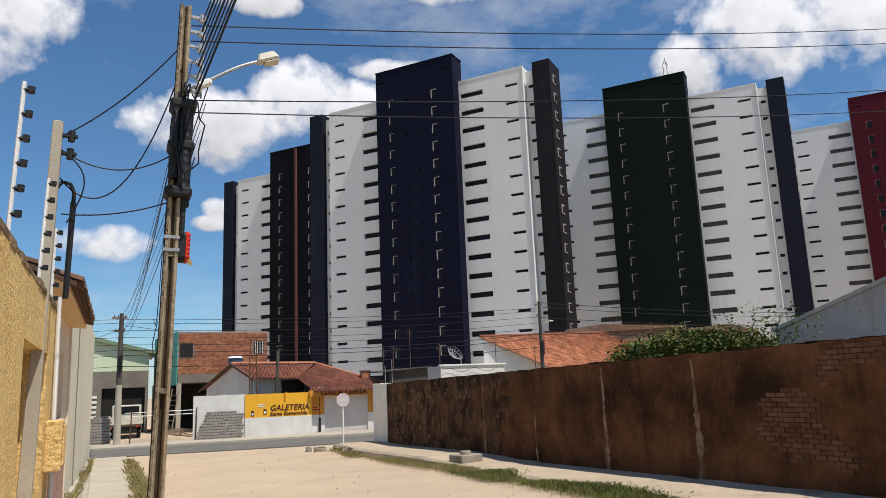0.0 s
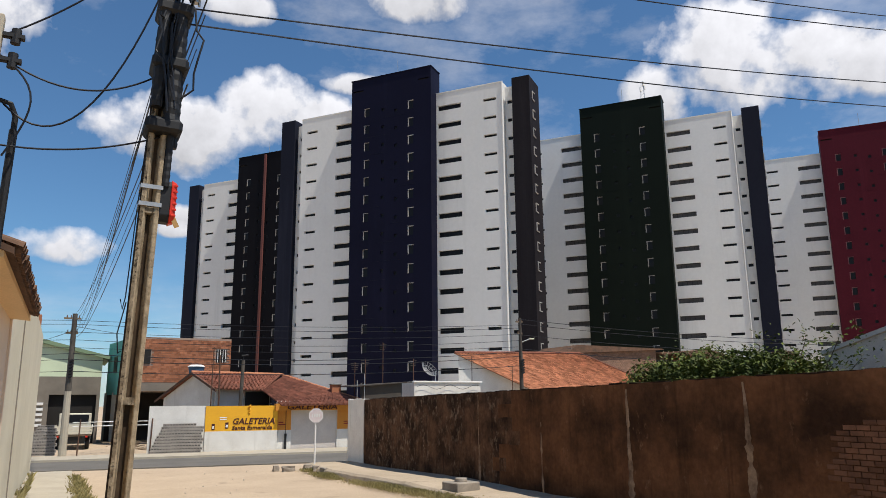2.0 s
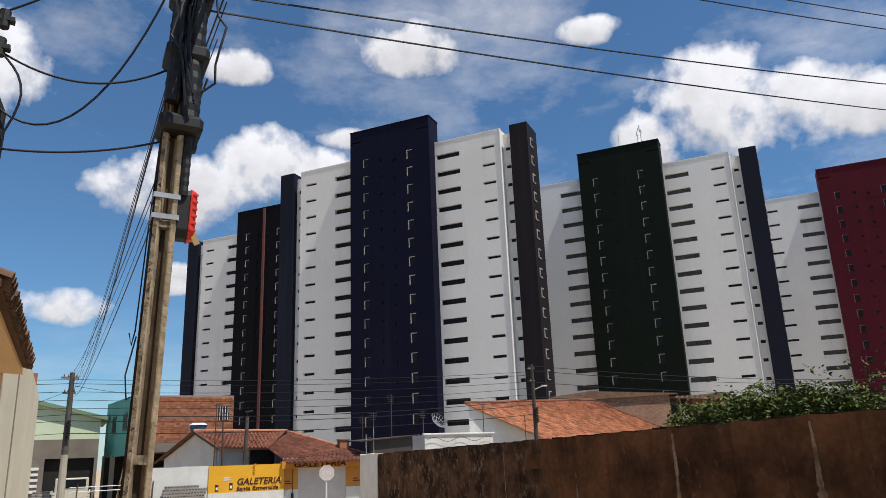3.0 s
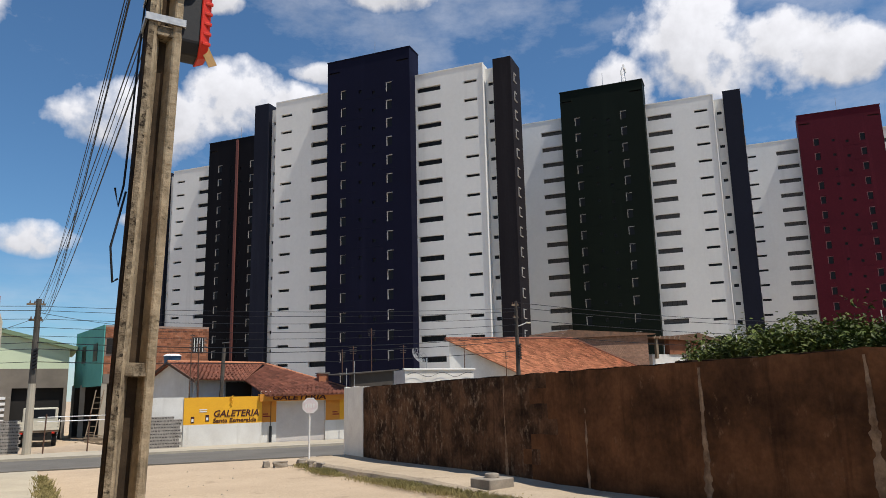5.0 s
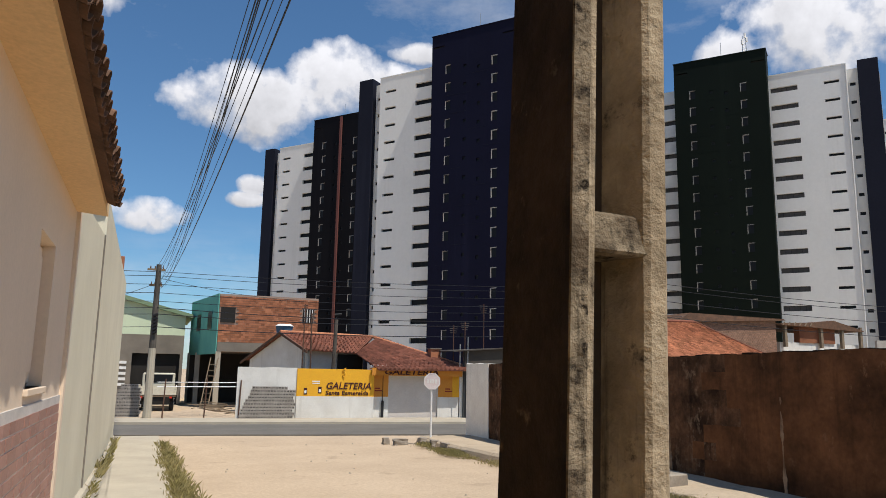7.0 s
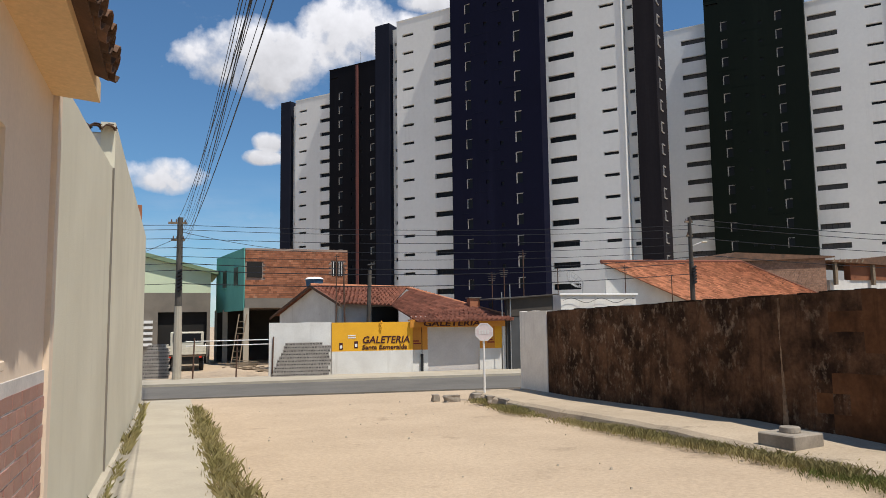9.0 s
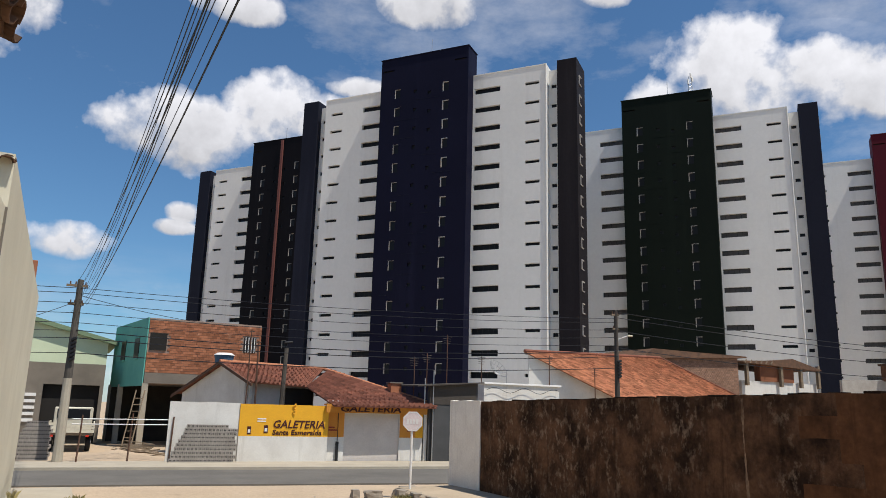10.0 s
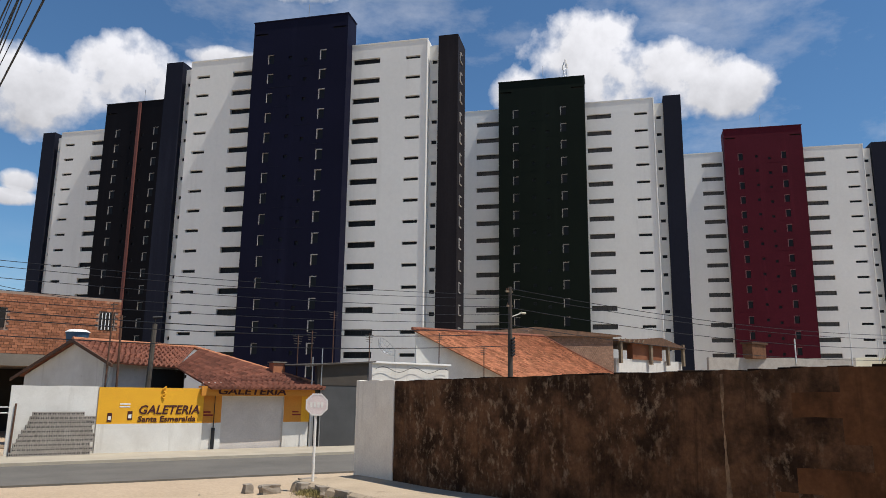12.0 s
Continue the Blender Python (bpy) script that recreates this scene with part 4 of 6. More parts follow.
        part("cladding_joint", bm, NAVY_TILE if colour is BLUE_TILE else colour, t)
    bm = bmesh.new()
    x = -2.0 if not pipe else -3.0
    rod(bm, (x + 2.2, 2.0, top), (x + 2.2, 2.0, top + 3.2), 0.04, n=5)
    part("roof_mast", bm, STEEL, t)
    if pipe:
        bm = bmesh.new()
        box(bm, -0.2, 0.25, -0.3, 0.0, 0, top - 0.2)
        part("service_duct", bm, PIPE_RED, t, "rust-red service duct up the front")
    return t


TOWER_BLUE = build_tower(-50.1, 92.0, BLUE_TILE, "tall navy blue and white apartment tower with ribbon windows")
TOWER_GREEN = build_tower(-20.75, 118.1, GREEN_TILE, "tall dark green and white apartment tower with ribbon windows")
TOWER_RED = build_tower(17.1, 147.6, RED_TILE, "tall maroon and white apartment tower with ribbon windows")
TOWER_BLACK = build_tower(-89.6, 113.2, BLACK_TILE, "tall black and white apartment tower with a rust-red duct", pipe=True)


def build_roof_aerial():
    a = thing("roof_aerial", Matrix.Translation(U * -17.0 + N * 119.5) @ pose(0, 0, 51.5), "small lattice aerial on the tower roof", "aerial")
    bm = bmesh.new()
    for x in (-0.5, 0.5):
        rod(bm, (x, 0, 0), (x * 0.4, 0, 3.2), 0.06, n=5)
    for k in range(5):
        rod(bm, (-0.5 + 0.06 * k, 0, 0.6 * k), (0.5 - 0.06 * k, 0, 0.6 * k + 0.6), 0.04, n=4)
    part("lattice", bm, STEEL, a)
    for k, (x, z) in enumerate(((-0.4, 2.2), (0.5, 2.8), (0.2, 3.4))):
        bm = bmesh.new()
        box(bm, x - 0.15, x + 0.15, -0.1, 0.1, z - 0.4, z + 0.4)
        part("panel_antenna", bm, WHITE_PAINT, a, bevel=0.03)


build_roof_aerial()

# ---- the shop across the road ----
SHOP = Matrix.Translation((0, 43.4, 0)) @ pose(0, 0, 0, 0, 0, -4.57)


def tiled_slope(parent, corners, mat, rows=0.34, cols=0.24, label=""):
    """A roof slope of rows of half-round tiles as one joined part: corners a (eave start), b (eave end), c (top end), d (top start)."""
    a, b, c, d = (Vector(p) for p in corners)
    normal = (b - a).cross(d - a).normalized()
    if normal.z < 0:
        normal = -normal
    bm = bmesh.new()
    n = 14
    sheet = {}
    for i in range(n + 1):
        for j in range(n + 1):
            p = a.lerp(b, i / n).lerp(d.lerp(c, i / n), j / n)
            sheet[i, j, 0], sheet[i, j, 1] = bm.verts.new(p - normal * 0.012), bm.verts.new(p - normal * 0.06)
    for i in range(n):
        for j in range(n):
            for k in (0, 1):
                bm.faces.new([sheet[q] for q in ((i, j, k), (i + 1, j, k), (i + 1, j + 1, k), (i, j + 1, k))][::1 - 2 * k])
        for q, r in (((i, 0), (i + 1, 0)), ((i, n), (i + 1, n)), ((0, i), (0, i + 1)), ((n, i), (n, i + 1))):
            bm.faces.new((sheet[(*q, 0)], sheet[(*q, 1)], sheet[(*r, 1)], sheet[(*r, 0)]))
    rnd = random.Random(int(abs(a.x) * 100))
    steps = max(2, int((d - a).length / rows))
    for r in range(steps):
        f0, f1 = r / steps, (r + 1.12) / steps
        l0, r0 = a.lerp(d, f0), b.lerp(c, f0)
        l1, r1 = a.lerp(d, min(1, f1)), b.lerp(c, min(1, f1))
        n = max(1, int((r0 - l0).length / cols))
        for k in range(n):
            u0, u1 = k / n, (k + 0.7) / n
            lift0, lift1 = 0.05 + rnd.uniform(-0.014, 0.014), 0.055
            p = [l0.lerp(r0, u0), l0.lerp(r0, (u0 + u1) / 2) + normal * (lift0 + 0.05), l0.lerp(r0, u1),
                 l1.lerp(r1, u1), l1.lerp(r1, (u0 + u1) / 2) + normal * lift1, l1.lerp(r1, u0)]
            for i in (0, 2):
                p[i] = p[i] + normal * 0.012
            q = [bm.verts.new(x) for x in p]
            bm.faces.new((q[0], q[1], q[4], q[5]))
            bm.faces.new((q[1], q[2], q[3], q[4]))
            bm.faces.new((q[0], q[2], q[1]))
    ob = new("roof", mesh_of("roof", bm, mat, fix=False))
    ob.parent = parent
    if label:
        ob["label"] = label
    return ob


def build_shop():
    s = thing("shop_house", SHOP.copy(), "low whitewashed grill shop with yellow sign wall and clay roof", "shop")
    # street wall: plain white stretch, then the painted stretch
    bm = bmesh.new()
    box(bm, 4.17, 7.0, 0.0, 0.18, -0.05, 2.52)
    bmesh.ops.subdivide_edges(bm, edges=list(bm.edges), cuts=4, use_grid_fill=True)
    for v in bm.verts:
        if v.co.z > 2.4:
            v.co.z += 0.05 * noise_at(v.co.x * 2, 0, 0)
    part("yard_wall", bm, WHITEWASH, s, "whitewashed yard wall")
    bm = bmesh.new()
    box(bm, 7.0, 10.85, -0.06, 0.18, -0.05, 1.16)
    part("painted_wall_base", bm, WHITEWASH, s, "white lower half of the sign wall")
    bm = bmesh.new()
    box(bm, 7.0, 10.85, -0.05, 0.18, 1.16, 2.5)
    part("painted_wall", bm, YELLOW, s, "bright yellow sign wall")
    lettering("sign_letters", "GALETERIA", 0.46, pose(8.45, -0.06, 1.52, 90, 0, 0), LETTER, s, shear=0.2, wide=2.25)
    lettering("sign_letters", "Santa Esmeralda", 0.30, pose(8.42, -0.06, 1.23, 90, 0, 0), LETTER, s, shear=0.1, wide=2.15)
    for x, z, w, h in ((7.35, 1.24, 0.16, 0.32), (8.05, 1.3, 0.17, 0.32)):
        bm = bmesh.new()
        box(bm, x, x + w, -0.066, -0.05, z, z + h)
        part("painted_mark", bm, LETTER, s)
        bm = bmesh.new()
        box(bm, x + 0.03, x + w - 0.03, -0.07, -0.06, z + 0.06, z + 0.2)
        part("painted_mark", bm, WHITE_PAINT, s)
    for k in range(2):
        bm = bmesh.new()
        box(bm, 7.75, 8.12, -0.062, -0.05, 1.76 + 0.1 * k, 1.81 + 0.1 * k)
        part("painted_mark", bm, WHITE_PAINT, s)
    # shop front, set back a little
    bm = bmesh.new()
    holed(bm, 10.85, 15.45, -0.05, 2.75, 0.25, [(11.68, 14.3, -0.05, 2.2)], 0.18)
    box(bm, 10.85, 15.45, 0.43, 0.5, -0.05, 2.75)
    box(bm, 15.27, 15.45, 0.26, 6.0, -0.05, 2.72)
    part("shop_wall", bm, WHITEWASH, s)
    for x0, x1 in ((10.85, 11.66), (14.32, 15.1)):
        bm = bmesh.new()
        box(bm, x0, x1, 0.235, 0.25, 1.15, 2.5)
        part("orange_band", bm, ORANGE, s, "orange painted band")
    bm = bmesh.new()
    box(bm, 15.1, 15.47, 0.22, 0.25, 1.15, 2.6)
    part("corner_band", bm, YELLOW, s)
    sh = new("shutter")
    sh.parent = s
    sh["label"] = "closed grey-white roller shutter"
    bm = bmesh.new()
    box(bm, 11.68, 14.3, 0.33, 0.36, 0, 0.078)
    slat = mesh_of("slat", bm, SHUTTER)
    for k in range(27):
        piece("slat", slat, sh, pose(0, 0, 0.05 + k * 0.08))
    bm = bmesh.new()
    box(bm, 11.68, 14.3, 0.31, 0.36, -0.02, 0.06)
    part("bottom_rail", bm, RUST, sh)
    bm = bmesh.new()
    box(bm, 10.7, 15.5, -0.22, -0.14, 2.22, 2.6)
    box(bm, 10.7, 15.5, -0.14, 0.3, 2.53, 2.6)
    part("fascia", bm, ORANGE, s, "orange fascia board with painted name")
    lettering("fascia_letters", "GALETERIA", 0.36, pose(11.35, -0.235, 2.28, 90, 0, 0), LETTER, s, shear=0.15, wide=2.85)
    bm = bmesh.new()
    box(bm, 11.3, 11.42, 0.14, 0.22, 0.05, 0.95)
    rod(bm, (11.36, 0.18, 0.95), (11.36, 0.18, 2.4), 0.015)
    part("down_pipe", bm, BLACK, s)
    for x in (14.7, 10.95):
        for k in range(2):
            bm = bmesh.new()
            box(bm, x, x + 0.38 - 0.1 * k, 0.226, 0.236, 1.42 + 0.12 * k, 1.48 + 0.12 * k)
            part("painted_mark", bm, LETTER_RED, s)
    # house behind, standing askew to the road, with its gable
    back = SHOP.inverted()
    A, R, E1, E2 = (6.79, 47.5, 4.48), (12.66, 49.4, 4.46), (7.66, 44.75, 3.5), (10.67, 45.7, 3.4)
    L1, L2, S1, S2 = (5.44, 51.8, 3.0), (12.5, 54.0, 3.0), (10.9, 41.95, 2.52), (15.75, 41.6, 2.56)

    def put(bm, name, mat, label=""):
        bmesh.ops.transform(bm, matrix=back, verts=bm.verts)
        return part(name, bm, mat, s, label)

    def inset(p, dx, dy, dz):
        return (p[0] + dx, p[1] + dy, p[2] + dz)

    bm = bmesh.new()
    a, e, f = inset(A, 0.25, 0.08, -0.08), inset(E1, 0.2, 0.55, -0.0), inset(L1, 0.3, -0.3, -0.0)
    prism(bm, [(f[0], f[1], 0), f, a, e, (e[0], e[1], 0)], (0.15, 0.13, 0))
    put(bm, "gable_wall", WHITEWASH, "whitewashed gable end")
    bm = bmesh.new()
    prism(bm, [(7.7, 45.35, 0), (11.3, 46.45, 0), (11.3, 46.45, 3.55), (7.7, 45.35, 3.55)], (-0.04, 0.14, 0))
    put(bm, "house_wall", DIRTY_WHITE)
    # near-black sheet on the wall that stands in for the porch's shade
    bm = bmesh.new()
    prism(bm, [(9.7, 45.9, 1.8), (11.2, 46.36, 1.8), (11.2, 46.36, 3.3), (9.7, 45.9, 3.3)], (0.02, -0.05, 0))
    put(bm, "porch_shade", VOID)
    for corners, label in (((E1, E2, R, A), "weathered red clay roof slope"), ((S1, S2, inset(R, 0.3, -0.1, 0), E2), "weathered red clay lean-to slope"),
                           ((L2, L1, A, R), ""), ((S2, (18.0, 49.0, 2.6), R, inset(R, 0.3, -0.1, 0)), "")):
        tiled_slope(s, [back @ Vector(p) for p in corners], ROOF_TILE, label=label)
    for p, q in ((A, R), (R, inset(S2, 0.1, 0.6, 0.12))):
        bm = bmesh.new()
        rod(bm, inset(p, 0, 0, 0.03), inset(q, 0, 0, 0.03), 0.09, n=8)
        put(bm, "ridge", ROOF_TILE_NEW)
    for p, q in ((A, E1), (A, L1)):
        bm = bmesh.new()
        p, q = Vector(p), Vector(q)
        q = p + (q - p) * 1.1
        prism(bm, [p + Vector((-0.05, -0.05, 0.02)), q + Vector((-0.05, -0.05, 0.02)), q + Vector((-0.05, -0.05, -0.12)), p + Vector((-0.05, -0.05, -0.12))], (0.06, 0.05, 0))
        put(bm, "verge_board", RUST)
    bm = bmesh.new()
    prism(bm, [(15.6, 42.3, 0), (17.6, 48.8, 0), (17.6, 48.8, 2.5), (15.6, 42.3, 2.5)], (-0.15, 0.05, 0))
    put(bm, "side_wall", WHITEWASH)
    ch = new("chimney")
    ch.parent = s
    bm = bmesh.new()
    box(bm, 14.4, 14.95, 2.0, 2.55, 2.6, 3.68)
    part("shaft", bm, HOLLOW_BRICK, ch, "raw brick chimney stack", bevel=0.01)
    bm = bmesh.new()
    box(bm, 14.34, 15.01, 1.94, 2.61, 3.68, 3.74)
    part("cap", bm, GREY_RENDER, ch)
    bm = bmesh.new()
    sweep(bm, [(9.3 + 0.06 * math.cos(k * 0.9), -0.09 - 0.02 * math.sin(k), 2.55 - 0.035 * k) for k in range(14)], 0.03)
    part("rag", bm, YELLOW, s, "yellow cloth tied on the wall")
    return s


build_shop()


def build_block_stack(x0, x1, y0, rows, origin, label):
    """A stack of hollow concrete blocks standing on edge, rows set back a little as they rise."""
    st = thing("block_stack", origin, label, "block stack", "block stacks")
    bm = bmesh.new()
    w, h, d = 0.145, 0.145, 0.36
    # one block with two cores open to the front
    box(bm, 0, w, 0.03, d, 0, h)
    for a, b in ((0, 0.025), (0.062, 0.083), (0.12, w)):
        box(bm, a, b, 0.0, 0.03, 0, h)
    for a, b in ((0, 0.055), (h - 0.035, h)):
        box(bm, 0.025, 0.062, 0.0, 0.03, a, b)
        box(bm, 0.083, 0.12, 0.0, 0.03, a, b)
    me = mesh_of("block", bm, BLOCK_GREY)
    bm = bmesh.new()
    for a in (0.025, 0.083):
        v = [bm.verts.new(c) for c in ((a, 0.026, 0.055), (a + 0.037, 0.026, 0.055), (a + 0.037, 0.026, h - 0.035), (a, 0.026, h - 0.035))]
        bm.faces.new(v)
    core = mesh_of("core", bm, VOID)
    rnd = random.Random(int(x0 * 10))
    z = 0.1
    for r in range(rows):
        a = x0 + 0.07 * r + rnd.uniform(0, 0.05)
        n = int((x1 - a) / 0.15)
        if r == rows - 1:
            n = int(n * 0.92)
        for k in range(n):
            ob = piece("block", me, st, pose(a + k * 0.15, y0 + rnd.uniform(-0.015, 0.015), z, 0, 0, rnd.uniform(-1, 1)))
            piece("core", core, ob, Matrix())
        z += 0.15
        if r % 2 == 1:
            z += 0.005
    return st


build_block_stack(4.25, 6.95, -0.5, 10, SHOP.copy(), "stack of grey hollow concrete blocks against the white wall")
build_block_stack(-1.7, -0.1, 0.9, 10, SHOP.copy(), "stack of grey hollow concrete blocks beside the utility pole")

# ---- shed and white block ----


def build_shed():
    s = thing("grey_shed", pose(0, 0, 0), "dark shed with a grey sheet gate beside the shop", "shed")
    bm = bmesh.new()
    prism(bm, [(15.6, 42.15, 0), (18.1, 41.9, 0), (18.1, 41.9, 3.75), (15.6, 42.15, 3.55)], (0.03, 0.25, 0))
    part("wall", bm, GREY_GATE, s)
    bm = bmesh.new()
    prism(bm, [(15.62, 42.12, 2.7), (18.0, 41.88, 2.7), (18.0, 41.88, 3.72), (15.62, 42.12, 3.55)], (0, -0.02, 0))
    part("upper_board", bm, DARK_BOARD, s)
    bm = bmesh.new()
    prism(bm, [(15.72, 42.06, 0.1), (18.05, 41.84, 0.1), (18.05, 41.84, 2.66), (15.72, 42.06, 2.66)], (0, -0.03, 0))
    part("gate_leaf", bm, GREY_GATE, s)
    bm = bmesh.new()
    prism(bm, [(14.9, 41.95, 3.5), (18.3, 41.6, 3.76), (18.5, 46, 3.8), (15.1, 46.5, 3.6)], (0, 0, 0.06))
    part("roof", bm, DARK_BOARD, s)
    for x in (15.3, 15.75):
        bm = bmesh.new()
        rod(bm, (x, 42.0, 0.1), (x, 42.0, 4.3 if x > 15.5 else 3.9), 0.025)
        part("post", bm, STEEL, s)


build_shed()


def build_white_block():
    s = thing("white_outbuilding", pose(0, 0, 0), "flat white rendered outbuilding with looped wires on its parapet", "outbuilding")
    bm = bmesh.new()
    box(bm, 20.6, 25.6, 45.6, 51.0, 0.0, 3.9)
    part("wall", bm, WHITEWASH, s)
    bm = bmesh.new()
    box(bm, 20.5, 25.7, 45.5, 45.75, 3.9, 4.0)
    part("parapet", bm, WHITE_PAINT, s, bevel=0.01)
    bm = bmesh.new()
    pts = [(20.7 + 0.25 * i, 45.45, 3.6 + 0.14 * math.sin(i * 0.8)) for i in range(20)]
    sweep(bm, pts, 0.014, 5)
    part("wire", bm, WIRE, s)
    d = thing("dish_aerial", pose(22.6, 46.5, 3.9), "grey mesh dish aerial on the flat roof", "dish aerial")
    bm = bmesh.new()
    rod(bm, (0, 0, 0), (0, 0, 0.8), 0.03)
    part("mast", bm, STEEL, d)
    bm = bmesh.new()
    bmesh.ops.create_uvsphere(bm, u_segments=16, v_segments=10, radius=0.8)
    bmesh.ops.delete(bm, geom=[v for v in bm.verts if v.co.z > -0.45], context="VERTS")
    bmesh.ops.transform(bm, matrix=pose(0, 0.25, 1.3, 50, 0, 25), verts=bm.verts)
    ob = part("dish", bm, STEEL, d)
    wf = ob.modifiers.new("mesh", "WIREFRAME")
    wf.thickness = 0.03


build_white_block()

# ---- houses on the east side ----


def build_orange_house():
    h = thing("orange_roof_house", pose(0, 0, 0), "white house with a broad orange clay tile roof", "house")
    bm = bmesh.new()
    prism(bm, [(25.5, 48.6, 0), (25.5, 48.6, 5.95), (31.5, 46.2, 3.2), (31.5, 46.2, 0)], (0.15, 0.3, 0))
    part("gable_wall", bm, WHITEWASH, h)
    bm = bmesh.new()
    prism(bm, [(26.2, 49.2, 0), (37, 51, 0), (43, 49.6, 0), (31.2, 46.2, 0)], (0, 0, 3.1))
    part("wall", bm, WHITEWASH, h)
    tiled_slope(h, [(30.6, 45.4, 3.05), (44.6, 49.4, 3.85), (37.5, 50.0, 6.42), (25.2, 48.6, 6.1)], ROOF_TILE_NEW, rows=0.36, cols=0.26, label="orange clay tile slope")
    tiled_slope(h, [(39.5, 52.2, 4.9), (31.0, 52.0, 4.8), (27.5, 48.9, 6.1), (37.5, 50.0, 6.38)], ROOF_TILE_NEW)
    bm = bmesh.new()
    rod(bm, (25.2, 48.6, 6.14), (37.5, 50.0, 6.46), 0.11)
    rod(bm, (37.5, 50.0, 6.46), (44.6, 49.4, 3.9), 0.09)
    part("ridge", bm, ROOF_TILE, h)
    return h


build_orange_house()


def coursed_bricks(parent, m, width, z0, z1, holes=(), limit=300, size=(0.24, 0.14), mat=None, seed=1, hug=0.0):
    """A brick face in the plane y = 0 of m, each brick proud of the mortar bed: near ones as pieces, the others joined."""
    rnd = random.Random(seed)
    bw, bh = size
    bm = bmesh.new()
    box(bm, 0, bw - 0.014, -0.009, 0.02, 0, bh - 0.014)
    one = mesh_of("brick", bm, mat or HOLLOW_BRICK)
    rest = bmesh.new()
    count = 0
    r, z = 0, z0
    while z + bh <= z1 + 0.01:
        x = -(r % 2) * bw / 2
        while x < width - 0.02:
            a, b = max(0, x), min(width, x + bw - 0.014)
            clash = any(q[0] < b and q[1] > a and q[2] < z + bh and q[3] > z for q in holes)
            if b - a > 0.05 and not clash:
                push = rnd.uniform(-0.004, 0.004)
                if count < limit and b - a > bw * 0.9:
                    piece("brick", one, parent, m @ pose(a, push, z, 0, rnd.uniform(-0.6, 0.6), 0))
                    count += 1
                else:
                    box(rest, a, b, -0.009 + push, 0.02, z, z + bh - 0.014, m)
            x += bw
        z += bh
        r += 1
    if rest.verts:
        ob = part("brick_rest", rest, mat or HOLLOW_BRICK, parent)
        ob["kind"] = "stuff"


def build_brick_sheds():
    h = thing("raw_brick_house", pose(0, 0, 0), "unplastered red brick house with a low sheet roof", "house")
    bm = bmesh.new()
    prism(bm, [(38.5, 52.5, 0), (47.5, 52.0, 0), (48.5, 57, 0), (39, 57, 0)], (0, 0, 7.1))
    part("body", bm, MORTAR, h)
    coursed_bricks(h, Matrix.Translation((38.5, 52.47, 0)) @ pose(0, 0, 0, 0, 0, -3.2), 9.0, 3.4, 7.1, limit=120, seed=4, mat=PALE_BRICK)
    bm = bmesh.new()
    prism(bm, [(37.9, 52.2, 6.6), (39.0, 52.2, 7.35), (48.0, 51.6, 7.2), (48.2, 51.6, 7.1)], (0, 5.5, 0))
    part("roof", bm, ROOF_OLD, h)
    r = thing("half_built_house", pose(0, 0, 0), "half-built white and brick house with a broken tile roof", "house")
    bm = bmesh.new()
    box(bm, 48.4, 57.5, 52.5, 58, 0, 5.4)
    part("wall", bm, WHITEWASH, r)
    bm = bmesh.new()
    box(bm, 50.5, 54.5, 52.4, 53.0, 5.4, 6.9)
    part("brick_panel", bm, HOLLOW_BRICK, r)
    bm = bmesh.new()
    prism(bm, [(47.6, 52.0, 6.9), (52.0, 52.0, 7.1), (54.0, 52.0, 7.35), (57.5, 52.0, 6.6), (57.5, 52.0, 6.5), (47.6, 52.0, 6.8)], (0, 5.5, 0))
    part("roof", bm, ROOF_OLD, r)
    for x in (48.6, 52.6, 55.0, 57.2):
        bm = bmesh.new()
        box(bm, x, x + 0.25, 52.1, 52.35, 5.0, 6.9)
        part("column", bm, TIMBER, r)
    for k in range(6):
        bm = bmesh.new()
        rod(bm, (48.2 + k * 0.6, 51.9, 6.75), (48.4 + k * 0.6, 51.9, 7.0), 0.05)
        part("rafter_end", bm, TIMBER, r)
    g = thing("grey_yard_wall", pose(0, 0, 0), "long low grey and cream yard wall with thin posts", "wall")
    bm = bmesh.new()
    prism(bm, [(50.0, 45.0, 0), (64.0, 40.5, 0), (64.0, 40.5, 5.6), (50.0, 45.0, 5.3)], (0.1, 0.25, 0))
    part("grey_section", bm, BLOCK_GREY, g)
    bm = bmesh.new()
    prism(bm, [(64.0, 40.5, 0), (90.0, 32.0, 0), (90.0, 32.0, 6.4), (64.0, 40.5, 5.68)], (0.1, 0.25, 0))
    part("cream_section", bm, BEIGE, g)
    for k, (x, y, z) in enumerate(((58.0, 42.4, 7.0), (63.6, 40.6, 8.6), (66.5, 39.7, 7.2), (74, 37.2, 7.4))):
        bm = bmesh.new()
        rod(bm, (x, y, 5.0), (x, y, z), 0.05)
        part("post", bm, WHITE_PAINT, g)
    c = thing("brick_chimney", pose(54.2, 43.7, 5.3), "squat brick chimney on the yard wall", "chimney")
    bm = bmesh.new()
    box(bm, -1.0, 1.0, -0.4, 0.4, 0, 1.1)
    part("shaft", bm, WALL_BRICK, c, bevel=0.02)
    bm = bmesh.new()
    box(bm, -1.15, 1.15, -0.5, 0.5, 1.1, 1.25)
    part("cap", bm, ROOF_OLD, c)


build_brick_sheds()

# ---- brick and teal house, left of the shop ----


